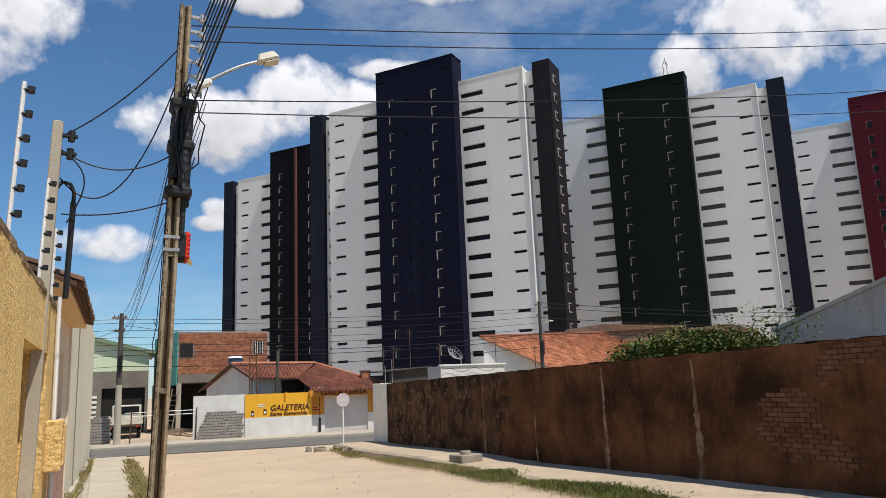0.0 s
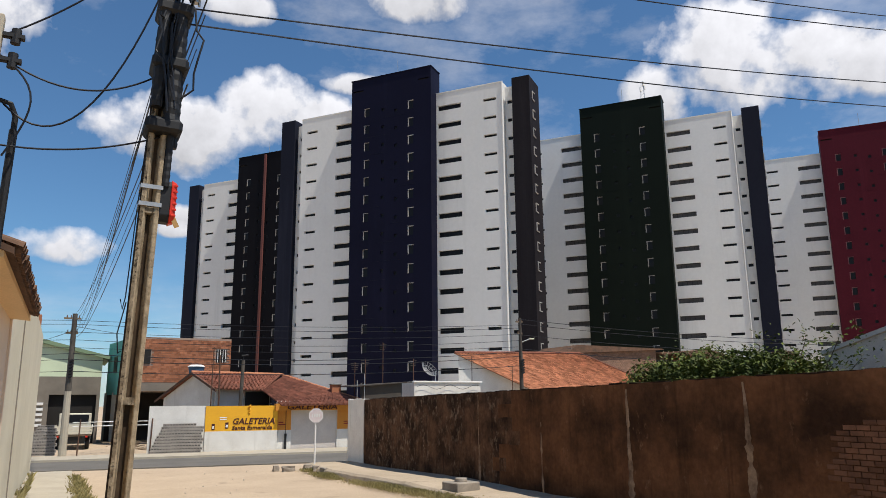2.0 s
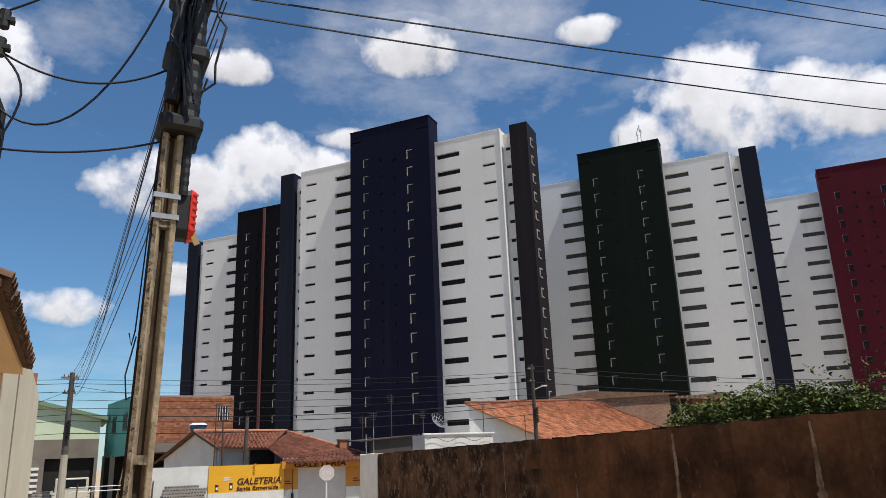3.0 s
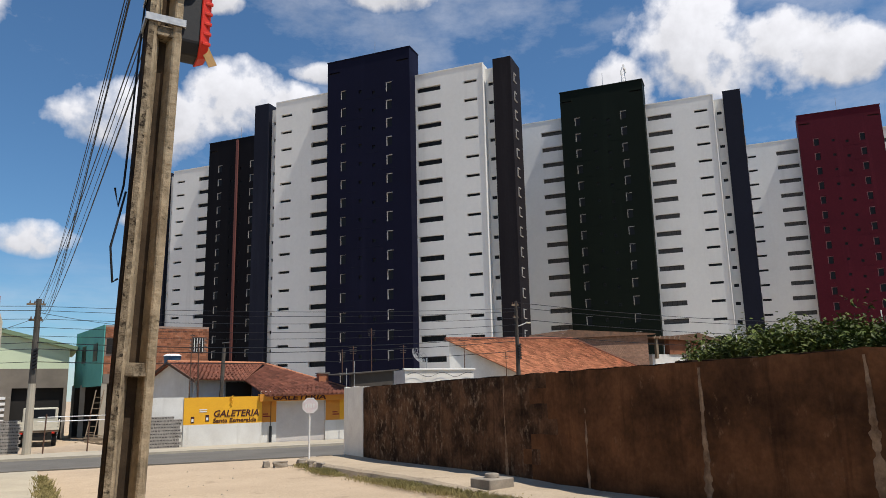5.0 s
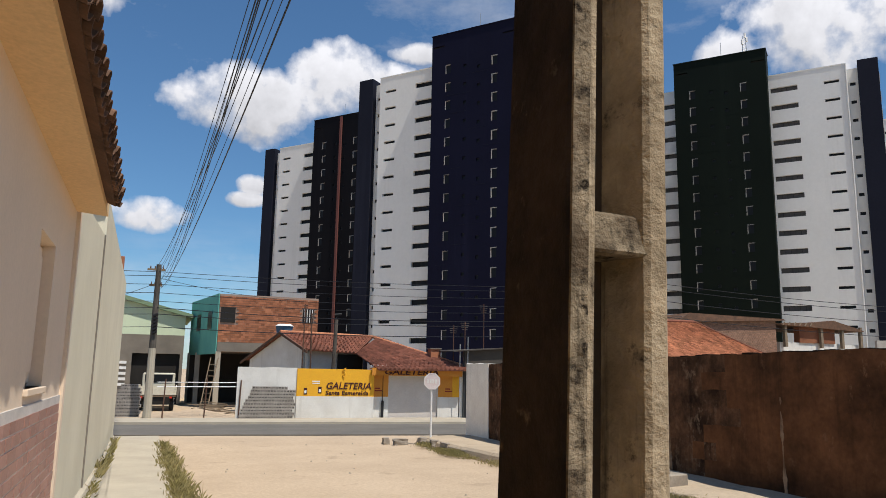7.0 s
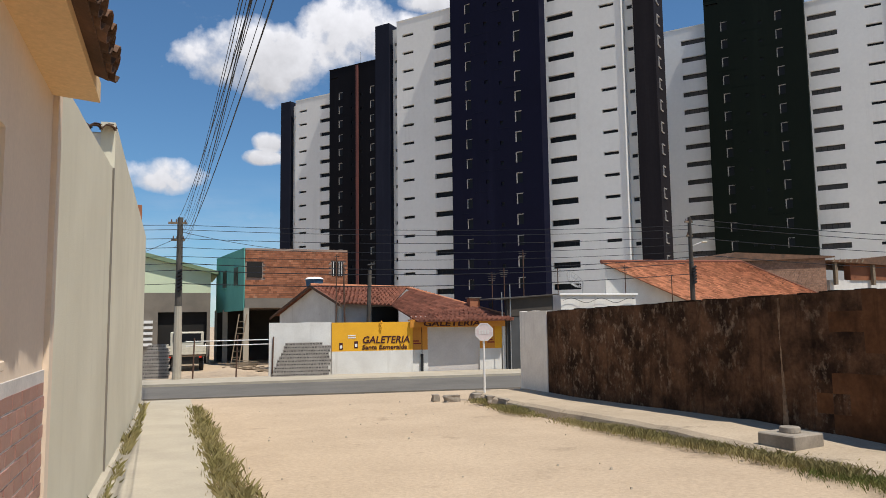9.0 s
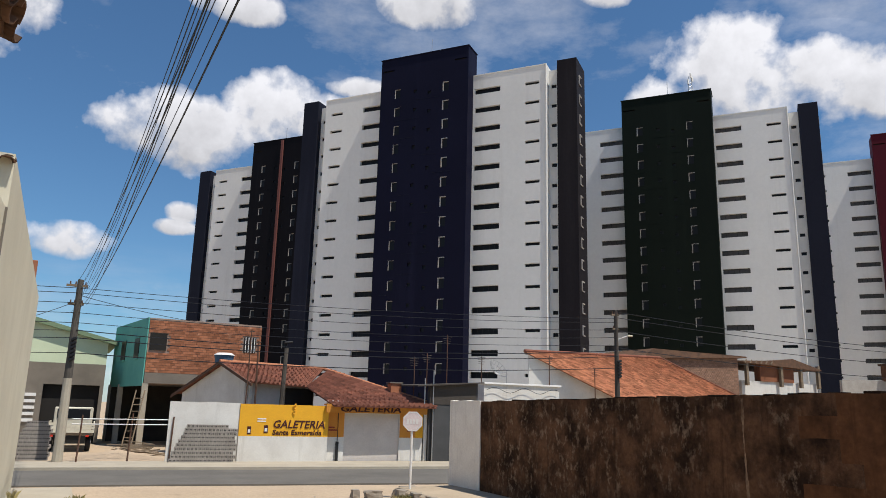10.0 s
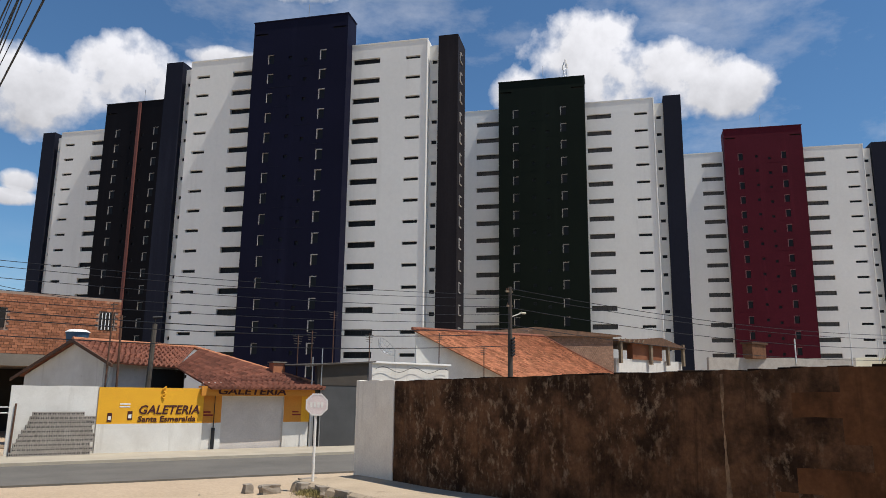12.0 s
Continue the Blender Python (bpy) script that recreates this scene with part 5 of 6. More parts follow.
def build_teal_house():
    h = thing("brick_teal_house", pose(0, 0, 0), "raised two-storey house of raw brick with a teal painted side", "house")
    bm = bmesh.new()
    prism(bm, [(4.1, 55.0, 0), (10.45, 55.0, 0), (10.45, 63.0, 0), (2.9, 63.0, 0)], (0, 0, 3.66))
    for v in bm.verts:
        v.co.z += 3.5
    part("upper_storey", bm, MORTAR, h)
    holes = [(0.1, 1.0, 5.35, 6.3), (5.35, 6.05, 5.5, 6.4)]
    coursed_bricks(h, Matrix.Translation((4.1, 54.97, 0)), 6.35, 4.1, 7.15, holes, limit=260, seed=2)
    bm = bmesh.new()
    box(bm, 4.1, 10.45, 54.93, 55.0, 3.5, 4.08)
    part("ring_beam", bm, GREY_RENDER, h)
    for x0, x1, z0, z1 in holes:
        w = new("window")
        w.parent = h
        bm = bmesh.new()
        box(bm, 4.1 + x0, 4.1 + x1, 54.94, 54.98, z0, z1)
        part("pane", bm, VOID, w)
        for k in range(4 if x0 > 1 else 0):
            bm = bmesh.new()
            xx = 4.1 + x0 + (x1 - x0) * (k + 0.5) / 4
            box(bm, xx - 0.02, xx + 0.02, 54.9, 54.94, z0, z1)
            part("bar", bm, RUST if x0 < 1 else WHITE_PAINT, w)
    side = Matrix.Translation((4.08, 54.99, 0)) @ pose(0, 0, 0, 0, 0, 98.5)
    bm = bmesh.new()
    prism(bm, [(0, 0, 3.35), (8.1, 0, 3.35), (8.1, 0, 7.18), (0, 0, 7.18)], (0, 0.06, 0))
    ob = part("side_wall", bm, TEAL, h, "teal painted side wall")
    ob.matrix_basis = side
    for x in (1.5, 4.8):
        w = new("window")
        w.parent = h
        w.matrix_basis = side
        bm = bmesh.new()
        box(bm, x, x + 1.1, 0.06, 0.09, 4.95, 6.1)
        part("pane", bm, GLASS, w)
        bm = bmesh.new()
        box(bm, x - 0.06, x + 1.16, 0.05, 0.14, 6.1, 6.18)
        box(bm, x - 0.06, x + 1.16, 0.05, 0.14, 4.87, 4.95)
        part("frame", bm, TEAL, w)
    for x, y in ((4.2, 55.1), (7.2, 55.1), (10.3, 55.1), (3.3, 60.5), (2.9, 62.8)):
        bm = bmesh.new()
        box(bm, x - 0.16, x + 0.16, y - 0.16, y + 0.16, -0.05, 3.5)
        part("column", bm, CEMENT, h, "bare cement column", bevel=0.01)
    bm = bmesh.new()
    box(bm, 2.9, 10.45, 62.6, 62.9, 0, 3.5)
    box(bm, 10.2, 10.45, 55.4, 62.6, 0, 3.5)
    part("back_wall", bm, DARK_BOARD, h)
    t = thing("water_tank", pose(7.3, 49.2, 3.0), "blue-black water tank under a white lid on a brick stand", "water tank")
    bm = bmesh.new()
    rod(bm, (0, 0, 0), (0, 0, 1.45), 0.32, n=12)
    part("stand", bm, HOLLOW_BRICK, t)
    bm = bmesh.new()
    rod(bm, (0, 0, 1.45), (0, 0, 1.9), 0.42, 0.5, n=18)
    part("tank", bm, TANK_BLUE, t, smooth=False)
    bm = bmesh.new()
    rod(bm, (0, 0, 1.9), (0, 0, 2.02), 0.54, 0.36, n=18)
    part("lid", bm, WHITE_PAINT, t)


build_teal_house()


def build_green_building():
    g = thing("green_gable_building", pose(0, 0, 0), "pale green gabled building above a grey rendered garage", "building")
    bm = bmesh.new()
    prism(bm, [(-9, 62, 0), (2.4, 62, 0), (2.4, 62, 6.1), (-2.6, 62, 7.35), (-9, 62, 5.8)], (0, 9, 0))
    part("wall", bm, PALE_GREEN, g)
    bm = bmesh.new()
    prism(bm, [(-9.3, 61.6, 5.6), (-2.6, 61.6, 7.3), (2.9, 61.6, 5.95), (2.9, 61.6, 6.2), (-2.6, 61.6, 7.6), (-9.3, 61.6, 5.9)], (0, 9.6, 0))
    part("roof", bm, GREEN_TRIM, g)
    bm = bmesh.new()
    holed(bm, -9, 2.3, 0, 4.6, 59.5, [(-0.9, 2.1, 0, 3.35)], 0.3)
    shell(bm, -9, 2.3, 59.5, 62, 0, 4.6)
    part("garage_wall", bm, GREY_RENDER, g)
    bm = bmesh.new()
    box(bm, -0.95, 2.15, 59.85, 59.9, 0, 3.4)
    part("garage_interior", bm, VOID, g)
    bm = bmesh.new()
    for k in range(5):
        box(bm, -2.2, -1.2, 59.4, 59.5, 1.2 + 0.36 * k, 1.38 + 0.36 * k)
    part("louvre", bm, WHITE_PAINT, g)


build_green_building()


def build_far_tank():
    t = thing("water_tank", pose(-4.9, 66.0, 6.0), "small blue water tank on a steel stand above the green roof", "water tank")
    for x in (-0.35, 0.35):
        for y in (-0.35, 0.35):
            bm = bmesh.new()
            rod(bm, (x, y, 0), (x, y, 2.6), 0.05, n=6)
            part("leg", bm, RUST, t)
    bm = bmesh.new()
    box(bm, -0.5, 0.5, -0.5, 0.5, 2.6, 2.68)
    part("platform", bm, RUST, t)
    bm = bmesh.new()
    rod(bm, (0, 0, 2.68), (0, 0, 3.25), 0.42, 0.5, n=16)
    part("tank", bm, TANK_BLUE, t)
    bm = bmesh.new()
    rod(bm, (0, 0, 3.25), (0, 0, 3.37), 0.54, 0.3, n=16)
    part("lid", bm, TANK_BLUE, t)


build_far_tank()


def build_truck():
    t = thing("flatbed_truck", pose(0.75, 53.4, 0.0, 0, 0, -2), "old white flatbed truck parked on the sand lot", "truck")
    bm = bmesh.new()
    prism(bm, [(-0.95, 2.4, 0.7), (-0.95, 4.2, 0.7), (-0.95, 4.25, 1.35), (-0.95, 3.55, 1.45), (-0.95, 3.2, 2.1), (-0.95, 2.4, 2.1)], (1.9, 0, 0))
    part("cab", bm, CREAM, t, bevel=0.05)
    bm = bmesh.new()
    box(bm, -0.8, 0.8, 2.37, 2.4, 1.5, 2.0)
    part("rear_window", bm, GLASS, t)
    bm = bmesh.new()
    box(bm, -0.45, 0.45, -1.7, 2.3, 0.55, 0.75)
    part("chassis", bm, BLACK, t)
    bed = new("bed")
    bed.parent = t
    bm = bmesh.new()
    box(bm, -1.05, 1.05, -1.8, 2.3, 0.78, 0.88)
    part("deck", bm, TIMBER, bed)
    for nm, a in (("tailboard", (-1.05, 1.05, -1.84, -1.78)), ("side_board", (-1.08, -1.02, -1.78, 2.3)), ("side_board", (1.02, 1.08, -1.78, 2.3))):
        bm = bmesh.new()
        for k in range(3):
            box(bm, *a, 0.9 + 0.17 * k, 1.04 + 0.17 * k)
        part(nm, bm, CREAM, bed, "pale slatted board")
    for x in (-0.85, 0.85):
        for y in (-0.9, 3.4):
            w = new("wheel")
            w.parent = t
            bm = bmesh.new()
            rod(bm, (x - 0.12, y, 0.36), (x + 0.12, y, 0.36), 0.38, n=16)
            part("tyre", bm, BLACK, w, bevel=0.03)
            bm = bmesh.new()
            rod(bm, (x - 0.13, y, 0.36), (x + 0.13, y, 0.36), 0.2, n=12)
            part("rim", bm, STEEL, w)
    for x in (-0.85, 0.72):
        bm = bmesh.new()
        box(bm, x, x + 0.14, -1.87, -1.83, 0.7, 0.8)
        part("tail_light", bm, RED_PLASTIC, t)


build_truck()


def build_lot():
    f = thing("rail_fence", pose(0, 0, 0), "thin metal rail fence on leaning posts", "fence")
    for x, y, h in ((0.9, 43.1, 1.9), (2.75, 43.3, 2.0), (4.3, 43.0, 1.9)):
        bm = bmesh.new()
        rod(bm, (x, y, 0), (x + 0.05, y, h), 0.035, 0.03)
        part("post", bm, RUST, f)
    for z in (1.55, 1.75):
        bm = bmesh.new()
        rod(bm, (0.6, 43.15, z), (4.3, 43.15, z + 0.02), 0.02)
        part("rail", bm, WHITE_PAINT, f)
    p = thing("plank_pile", pose(0, 0, 0), "pile of planks and debris on the sand", "plank pile")
    rnd = random.Random(12)
    for k in range(14):
        bm = bmesh.new()
        a = rnd.uniform(-0.6, 0.6)
        ln = rnd.uniform(1.0, 2.4)
        m = pose(3.9 + rnd.uniform(-0.8, 0.6), 48.5 + rnd.uniform(-1.5, 1.5), 0.08 + 0.035 * k, rnd.uniform(-6, 6), rnd.uniform(-8, 8), math.degrees(a) + 20)
        box(bm, -ln / 2, ln / 2, -0.07, 0.07, -0.02, 0.02, m)
        part("plank", bm, TIMBER, p)
    l = thing("timber_ladder", pose(0, 0, 0), "grey timber ladder leaning on a column", "ladder")
    for dx in (0.0, 0.45):
        bm = bmesh.new()
        rod(bm, (3.2 + dx, 53.4, 0), (3.75 + dx, 54.7, 3.1), 0.035, n=6)
        part("rail", bm, TIMBER, l)
    for k in range(8):
        f0 = (k + 0.7) / 9
        bm = bmesh.new()
        rod(bm, (3.2 + 0.55 * f0, 53.4 + 1.3 * f0, 3.1 * f0), (3.65 + 0.55 * f0, 53.4 + 1.3 * f0, 3.1 * f0), 0.022, n=6)
        part("rung", bm, TIMBER, l)
    bm = bmesh.new()
    n = 14
    rings = []
    for i in range(6):
        r = i / 5
        rings.append([bm.verts.new((2.6 + 2.6 * r * math.cos(a * math.tau / n), 46.3 + 2.4 * r * math.sin(a * math.tau / n),
                                    0.42 * (1 - r) ** 1.4 + 0.05 * noise_at(a, i, 3) * (1 - r))) for a in range(n)])
    for a, b in zip(rings, rings[1:]):
        for k in range(n):
            bm.faces.new((a[k], a[(k + 1) % n], b[(k + 1) % n], b[k]))
    solo("sand_heap", bm, SAND, "low heap of pale builders' sand", "sand heap", smooth=True)


build_lot()

# ---- poles, lamp, sign ----


def build_main_pole():
    """Tapered concrete pole of double-T section with stepped recesses, leaning slightly."""
    p = thing("utility_pole", pose(0.585, 7.1, 0.35, 0, 1.7, 0), "stained concrete utility pole with recessed faces, carrying cables and lamp", "utility pole")
    H = 6.78

    def half(z):
        return 0.085 - 0.02 * z / H, 0.098 - 0.025 * z / H

    lean = 0.036
    a0, b0 = half(0)
    a1, b1 = half(H)

    def shaft(bm, outline):
        """A tapered bar from an outline, a function of the half width, half depth and web's half thickness."""
        lo = [bm.verts.new((x, y, 0)) for x, y in outline(a0, b0, 0.016)]
        hi = [bm.verts.new((x, y, H)) for x, y in outline(a1, b1, 0.014)]
        bm.faces.new(lo[::-1])
        bm.faces.new(hi)
        for i in range(len(lo)):
            bm.faces.new((lo[i], lo[(i + 1) % len(lo)], hi[(i + 1) % len(lo)], hi[i]))
        return bm

    # two flanges with splayed inner faces, and the web between
    for s in (-1, 1):
        bm = shaft(bmesh.new(), lambda a, b, w: [(s * a, -b), (s * (a - lean), -b), (s * (a - lean - 0.022), -w), (s * (a - lean - 0.022), w), (s * (a - lean), b), (s * a, b)][::s])
        part("flange", bm, CONCRETE_MOULD if s < 0 else CONCRETE, p, "flange black with mould" if s < 0 else "", bevel=0.006)
    # web coloured near black for the shadow in the recess, plus dirt
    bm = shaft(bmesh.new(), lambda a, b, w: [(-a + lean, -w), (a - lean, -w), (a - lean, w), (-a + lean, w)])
    part("web", bm, POLE_WEB_SHADED, p)
    for z in (0.75, 2.25, 3.75, 5.2):
        a, b = half(z)
        bm = bmesh.new()
        box(bm, -a + lean * 0.8, a - lean * 0.8, -b + 0.002, b - 0.004, z - 0.035, z + 0.022, top=(-a + lean * 0.8, a - lean * 0.8, -b + 0.016, b - 0.012))
        part("diaphragm", bm, POLE_FRONT, p, bevel=0.004)
    # mottled front of the mouldy flange
    bm = shaft(bmesh.new(), lambda a, b, w: [(-a + 0.004, -b - 0.003), (-a + lean - 0.007, -b - 0.003), (-a + lean - 0.007, -b + 0.01), (-a + 0.004, -b + 0.01)])
    part("front_face", bm, POLE_FRONT, p, "mottled grey-black front")
    # splayed face inside the mouldy flange, overlaid in pale concrete for the sun on it
    bm = shaft(bmesh.new(), lambda a, b, w: [(-a + lean - 0.008, -b - 0.003), (-a + lean + 0.003, -b - 0.001), (-a + lean + 0.025, -w - 0.002), (-a + lean + 0.01, -w - 0.002)])
    part("edge", bm, CONCRETE, p, "inner face coloured pale as if sunlit")
    # steel bands and the red box
    for z in (3.79, 3.935):
        a, b = half(z)
        bm = bmesh.new()
        for x0, x1, y0, y1 in ((-a - 0.012, a + 0.012, -b - 0.012, -b - 0.004), (-a - 0.012, a + 0.012, b + 0.004, b + 0.012), (-a - 0.012, -a - 0.003, -b, b), (a + 0.003, a + 0.012, -b, b)):
            box(bm, x0, x1, y0, y1, z - 0.017, z + 0.017)
        part("band", bm, STEEL, p, "galvanised steel band")
    for x0, x1, g, name, mat, label in ((0.065, 0.155, 0.0, "box_back", BLACK, ""), (0.15, 0.195, 0.012, "junction_box", RED_PLASTIC, "red ribbed plastic junction box")):
        bm = bmesh.new()
        out = [(x0, -0.08 - g, 3.72), (x0, -0.05, 3.665 - g), (x0, 0.05, 3.665 - g), (x0, 0.08 + g, 3.72), (x0, 0.08 + g, 3.97), (x0, 0.05, 4.01 + g), (x0, -0.05, 4.01 + g), (x0, -0.08 - g, 3.97)]
        prism(bm, out, (x1 - x0, 0, 0))
        for v in bm.verts:
            if v.co.x > (x0 + x1) / 2 and mat is RED_PLASTIC:
                v.co.y *= 0.8
                v.co.z = 3.84 + (v.co.z - 3.84) * 0.9
        if mat is RED_PLASTIC:
            for k in range(6):
                z = 3.71 + 0.05 * k
                box(bm, 0.16, 0.2, -0.088, -0.078, z, z + 0.02)
        part(name, bm, mat, p, label, bevel=0.006)
    bm = bmesh.new()
    box(bm, 0.11, 0.15, -0.004, 0.0, -0.1, 0.0, Matrix.Translation((0.0, -0.05, 3.68)) @ pose(0.06, 0, -0.02, 0, -28, 0))
    part("tag", bm, AMBER, p)
    # black splice sleeves and coils strapped round the shaft
    rnd = random.Random(4)
    for k, (z0, z1, x, y, r) in enumerate(((4.45, 5.45, 0.08, -0.12, 0.06), (4.6, 5.5, -0.04, -0.13, 0.05), (4.3, 5.0, 0.12, -0.03, 0.045), (4.5, 5.45, 0.12, 0.06, 0.05), (3.95, 4.6, 0.1, -0.08, 0.03))):
        bm = bmesh.new()
        sweep(bm, [(x, y, z0 + (z1 - z0) * i / 20) for i in range(21)], [r * (0.92 + 0.12 * (i % 2)) for i in range(21)], 9)
        part("splice_sleeve", bm, BLACK, p)
    for z in (4.45, 5.0, 5.5):
        bm = bmesh.new()
        box(bm, -0.11, 0.18, -0.19, 0.13, z - 0.06, z + 0.06)
        part("cable_wrap", bm, BLACK, p, bevel=0.03)
    for k in range(9):
        bm = bmesh.new()
        a0 = rnd.uniform(0, 6.28)
        pts = []
        for i in range(9):
            f = i / 8
            pts.append(Vector((0.12 * math.cos(a0) + 0.16 * f * (1 - f) * 4 * math.cos(a0 * 3) * rnd.uniform(0.7, 1.1), -0.14 + 0.16 * math.sin(a0) * f, 5.7 - 1.1 * f + 0.1 * rnd.uniform(-1, 1))))
        sweep(bm, pts, 0.009, 5)
        part("loop", bm, WIRE, p)
    for pts in ([(-0.07, 0.05, 4.4), (-0.085, 0.07, 3.7), (-0.095, 0.08, 3.05), (-0.11, 0.07, 2.95), (-0.13, 0.07, 3.03)], [(-0.09, 0.0, 3.0), (-0.13, -0.02, 2.75), (-0.11, -0.02, 2.6), (-0.09, 0.0, 2.62)]):
        bm = bmesh.new()
        sweep(bm, pts, 0.005, 5)
        part("hanging_wire", bm, WIRE, p)
    # rack of insulators up the shaft
    for k in range(6):
        z = 5.72 + 0.19 * k
        bm = bmesh.new()
        box(bm, 0.07, 0.2, -0.02, 0.02, z - 0.015, z + 0.015)
        rod(bm, (0.19, 0, z - 0.045), (0.19, 0, z + 0.045), 0.035, 0.03, n=8)
        part("insulator", bm, STEEL, p)
    bm = bmesh.new()
    rod(bm, (0.23, 0, 5.65), (0.23, 0, 6.75), 0.012, n=5)
    part("rack_bar", bm, STEEL, p)
    return p


build_main_pole()


def build_street_lamp():
    l = thing("street_lamp", pose(0.8, 7.05, 0.35), "cream street lamp on a curved steel arm on the pole", "street lamp")
    pts = []
    for i in range(11):
        f = i / 10
        pts.append(Vector((0.05 + 0.8 * f, -0.06, 5.7 + 0.46 * f - 0.06 * math.sin(f * 3.14) * (1 - f) + 0.06 * math.sin(f * 3.14))))
    bm = bmesh.new()
    sweep(bm, pts, 0.02, 8)
    part("arm", bm, STEEL, l)
    bm = bmesh.new()
    box(bm, 0.13, 0.3, -0.1, 0.0, 5.74, 5.82)
    bmesh.ops.rotate(bm, verts=bm.verts, cent=(0.2, 0, 5.78), matrix=Euler((0, radians(-28), 0)).to_matrix())
    part("ballast", bm, WHITE_PAINT, l, bevel=0.02)
    m = Matrix.Translation((0.84, -0.06, 6.15)) @ pose(0, 0, 0, 0, -22, 0)
    bm = bmesh.new()
    box(bm, -0.03, 0.26, -0.08, 0.08, -0.02, 0.09, m, top=(0.02, 0.22, -0.05, 0.05))
    part("head", bm, CREAM, l, bevel=0.02)
    bm = bmesh.new()
    box(bm, 0.05, 0.25, -0.07, 0.07, -0.065, -0.02, m)
    part("diffuser", bm, CREAM, l, bevel=0.025)


build_street_lamp()


def build_round_pole(x, y, h, r, label, arms=2, lamp=False, lean=0, bare=0.0, reach=0.55, mat=None):
    p = thing("utility_pole", pose(x, y, 0, 0, lean, 0), label, "utility pole")
    bm = bmesh.new()
    rod(bm, (0, 0, 0), (0, 0, h), r, r * 0.6, n=10)
    part("pole", bm, mat or CONCRETE_FAR, p)
    if bare:
        bm = bmesh.new()
        rod(bm, (0, 0, 0), (0, 0, bare), r * 1.02, r * (1.02 - 0.4 * bare / h), n=10)
        part("lower_shaft", bm, CEMENT, p, "clean pale lower shaft")
    for k in range(arms):
        z = h - 0.25 - 0.75 * k
        bm = bmesh.new()
        box(bm, -reach * (1 - 0.27 * k), reach * (0.6 - 0.16 * k), -0.05, 0.05, z - 0.045, z + 0.045)
        part("crossarm", bm, TIMBER, p)
        for s in (-0.45, -0.2, 0.2, 0.45):
            bm = bmesh.new()
            rod(bm, (s * reach * (1.6 if s < 0 else 0.9) * (1 - 0.25 * k), 0, z + 0.045), (s * reach * (1.6 if s < 0 else 0.9) * (1 - 0.25 * k), 0, z + 0.17), 0.035, 0.02, n=8)
            part("insulator", bm, RUST, p)
    for k in range(6):
        z = h * 0.55 + 0.16 * k
        bm = bmesh.new()
        rod(bm, (-0.05, -r, z), (0.12, -r - 0.06, z + 0.1), 0.08, 0.06, n=7)
        part("splice_case", bm, BLACK, p)
    if lamp:
        bm = bmesh.new()
        rod(bm, (0, 0, h * 0.8), (0.6, -0.2, h * 0.83), 0.03)
        part("lamp_arm", bm, STEEL, p)
        bm = bmesh.new()
        box(bm, 0.55, 0.9, -0.3, -0.1, h * 0.83 - 0.03, h * 0.83 + 0.06)
        part("lamp_head", bm, CREAM, p, bevel=0.03)
    return p


build_round_pole(0.25, 43.3, 7.25, 0.19, "grey concrete utility pole by the sand lot, hung with cables", 2, bare=3.3, reach=0.5)
build_round_pole(26.0, 41.0, 7.9, 0.16, "dark utility pole beside the orange-roofed house", 2, lamp=True, reach=0.3, mat=DARK_BOARD)
for px, py, h, r, lean in ((7.32, 43.6, 5.75, 0.035, 0.5), (7.85, 43.8, 5.3, 0.05, -1), (8.95, 43.9, 5.05, 0.12, 1.5)):
    q = thing("yard_post", pose(px, py, 0, 0, lean, 0), "weathered post standing in the shop yard", "post", "yard posts")
    bm = bmesh.new()
    rod(bm, (0, 0, 0), (0, 0, h), r, r * 0.8, n=8)
    part("post", bm, RUST if r < 0.1 else CONCRETE_FAR, q)
    bm = bmesh.new()
    if r > 0.1:
        rod(bm, (0, 0, h), (0.0, -0.03, h + 0.25), 0.02)
        rod(bm, (-0.12, -0.03, h + 0.25), (0.25, -0.03, h + 0.3), 0.05)
    else:
        rod(bm, (-0.1, 0, h - 0.1), (0.14, 0, h - 0.06), 0.02)
    part("bracket", bm, BLACK, q)
for px, py, z0, h in ((17.3, 46.0, 3.9, 1.5), (18.6, 46.2, 3.9, 2.6), (16.7, 46.3, 3.2, 2.0), (20.9, 46.4, 3.9, 1.6), (25.0, 45.7, 3.9, 1.8), (28.2, 45.6, 3.2, 1.9)):
    q = thing("aerial_mast", pose(px, py, z0), "thin rooftop aerial mast", "aerial", "rooftop aerials")
    bm = bmesh.new()
    rod(bm, (0, 0, -0.4), (0, 0, h), 0.03, n=6)
    part("mast", bm, RUST, q)
    for k in range(4):
        bm = bmesh.new()
        rod(bm, (-0.3 + 0.03 * k, 0, h - 0.1 - 0.12 * k), (0.3 - 0.03 * k, 0.1, h - 0.1 - 0.12 * k), 0.012, n=4)
        part("element", bm, CONCRETE_FAR, q)


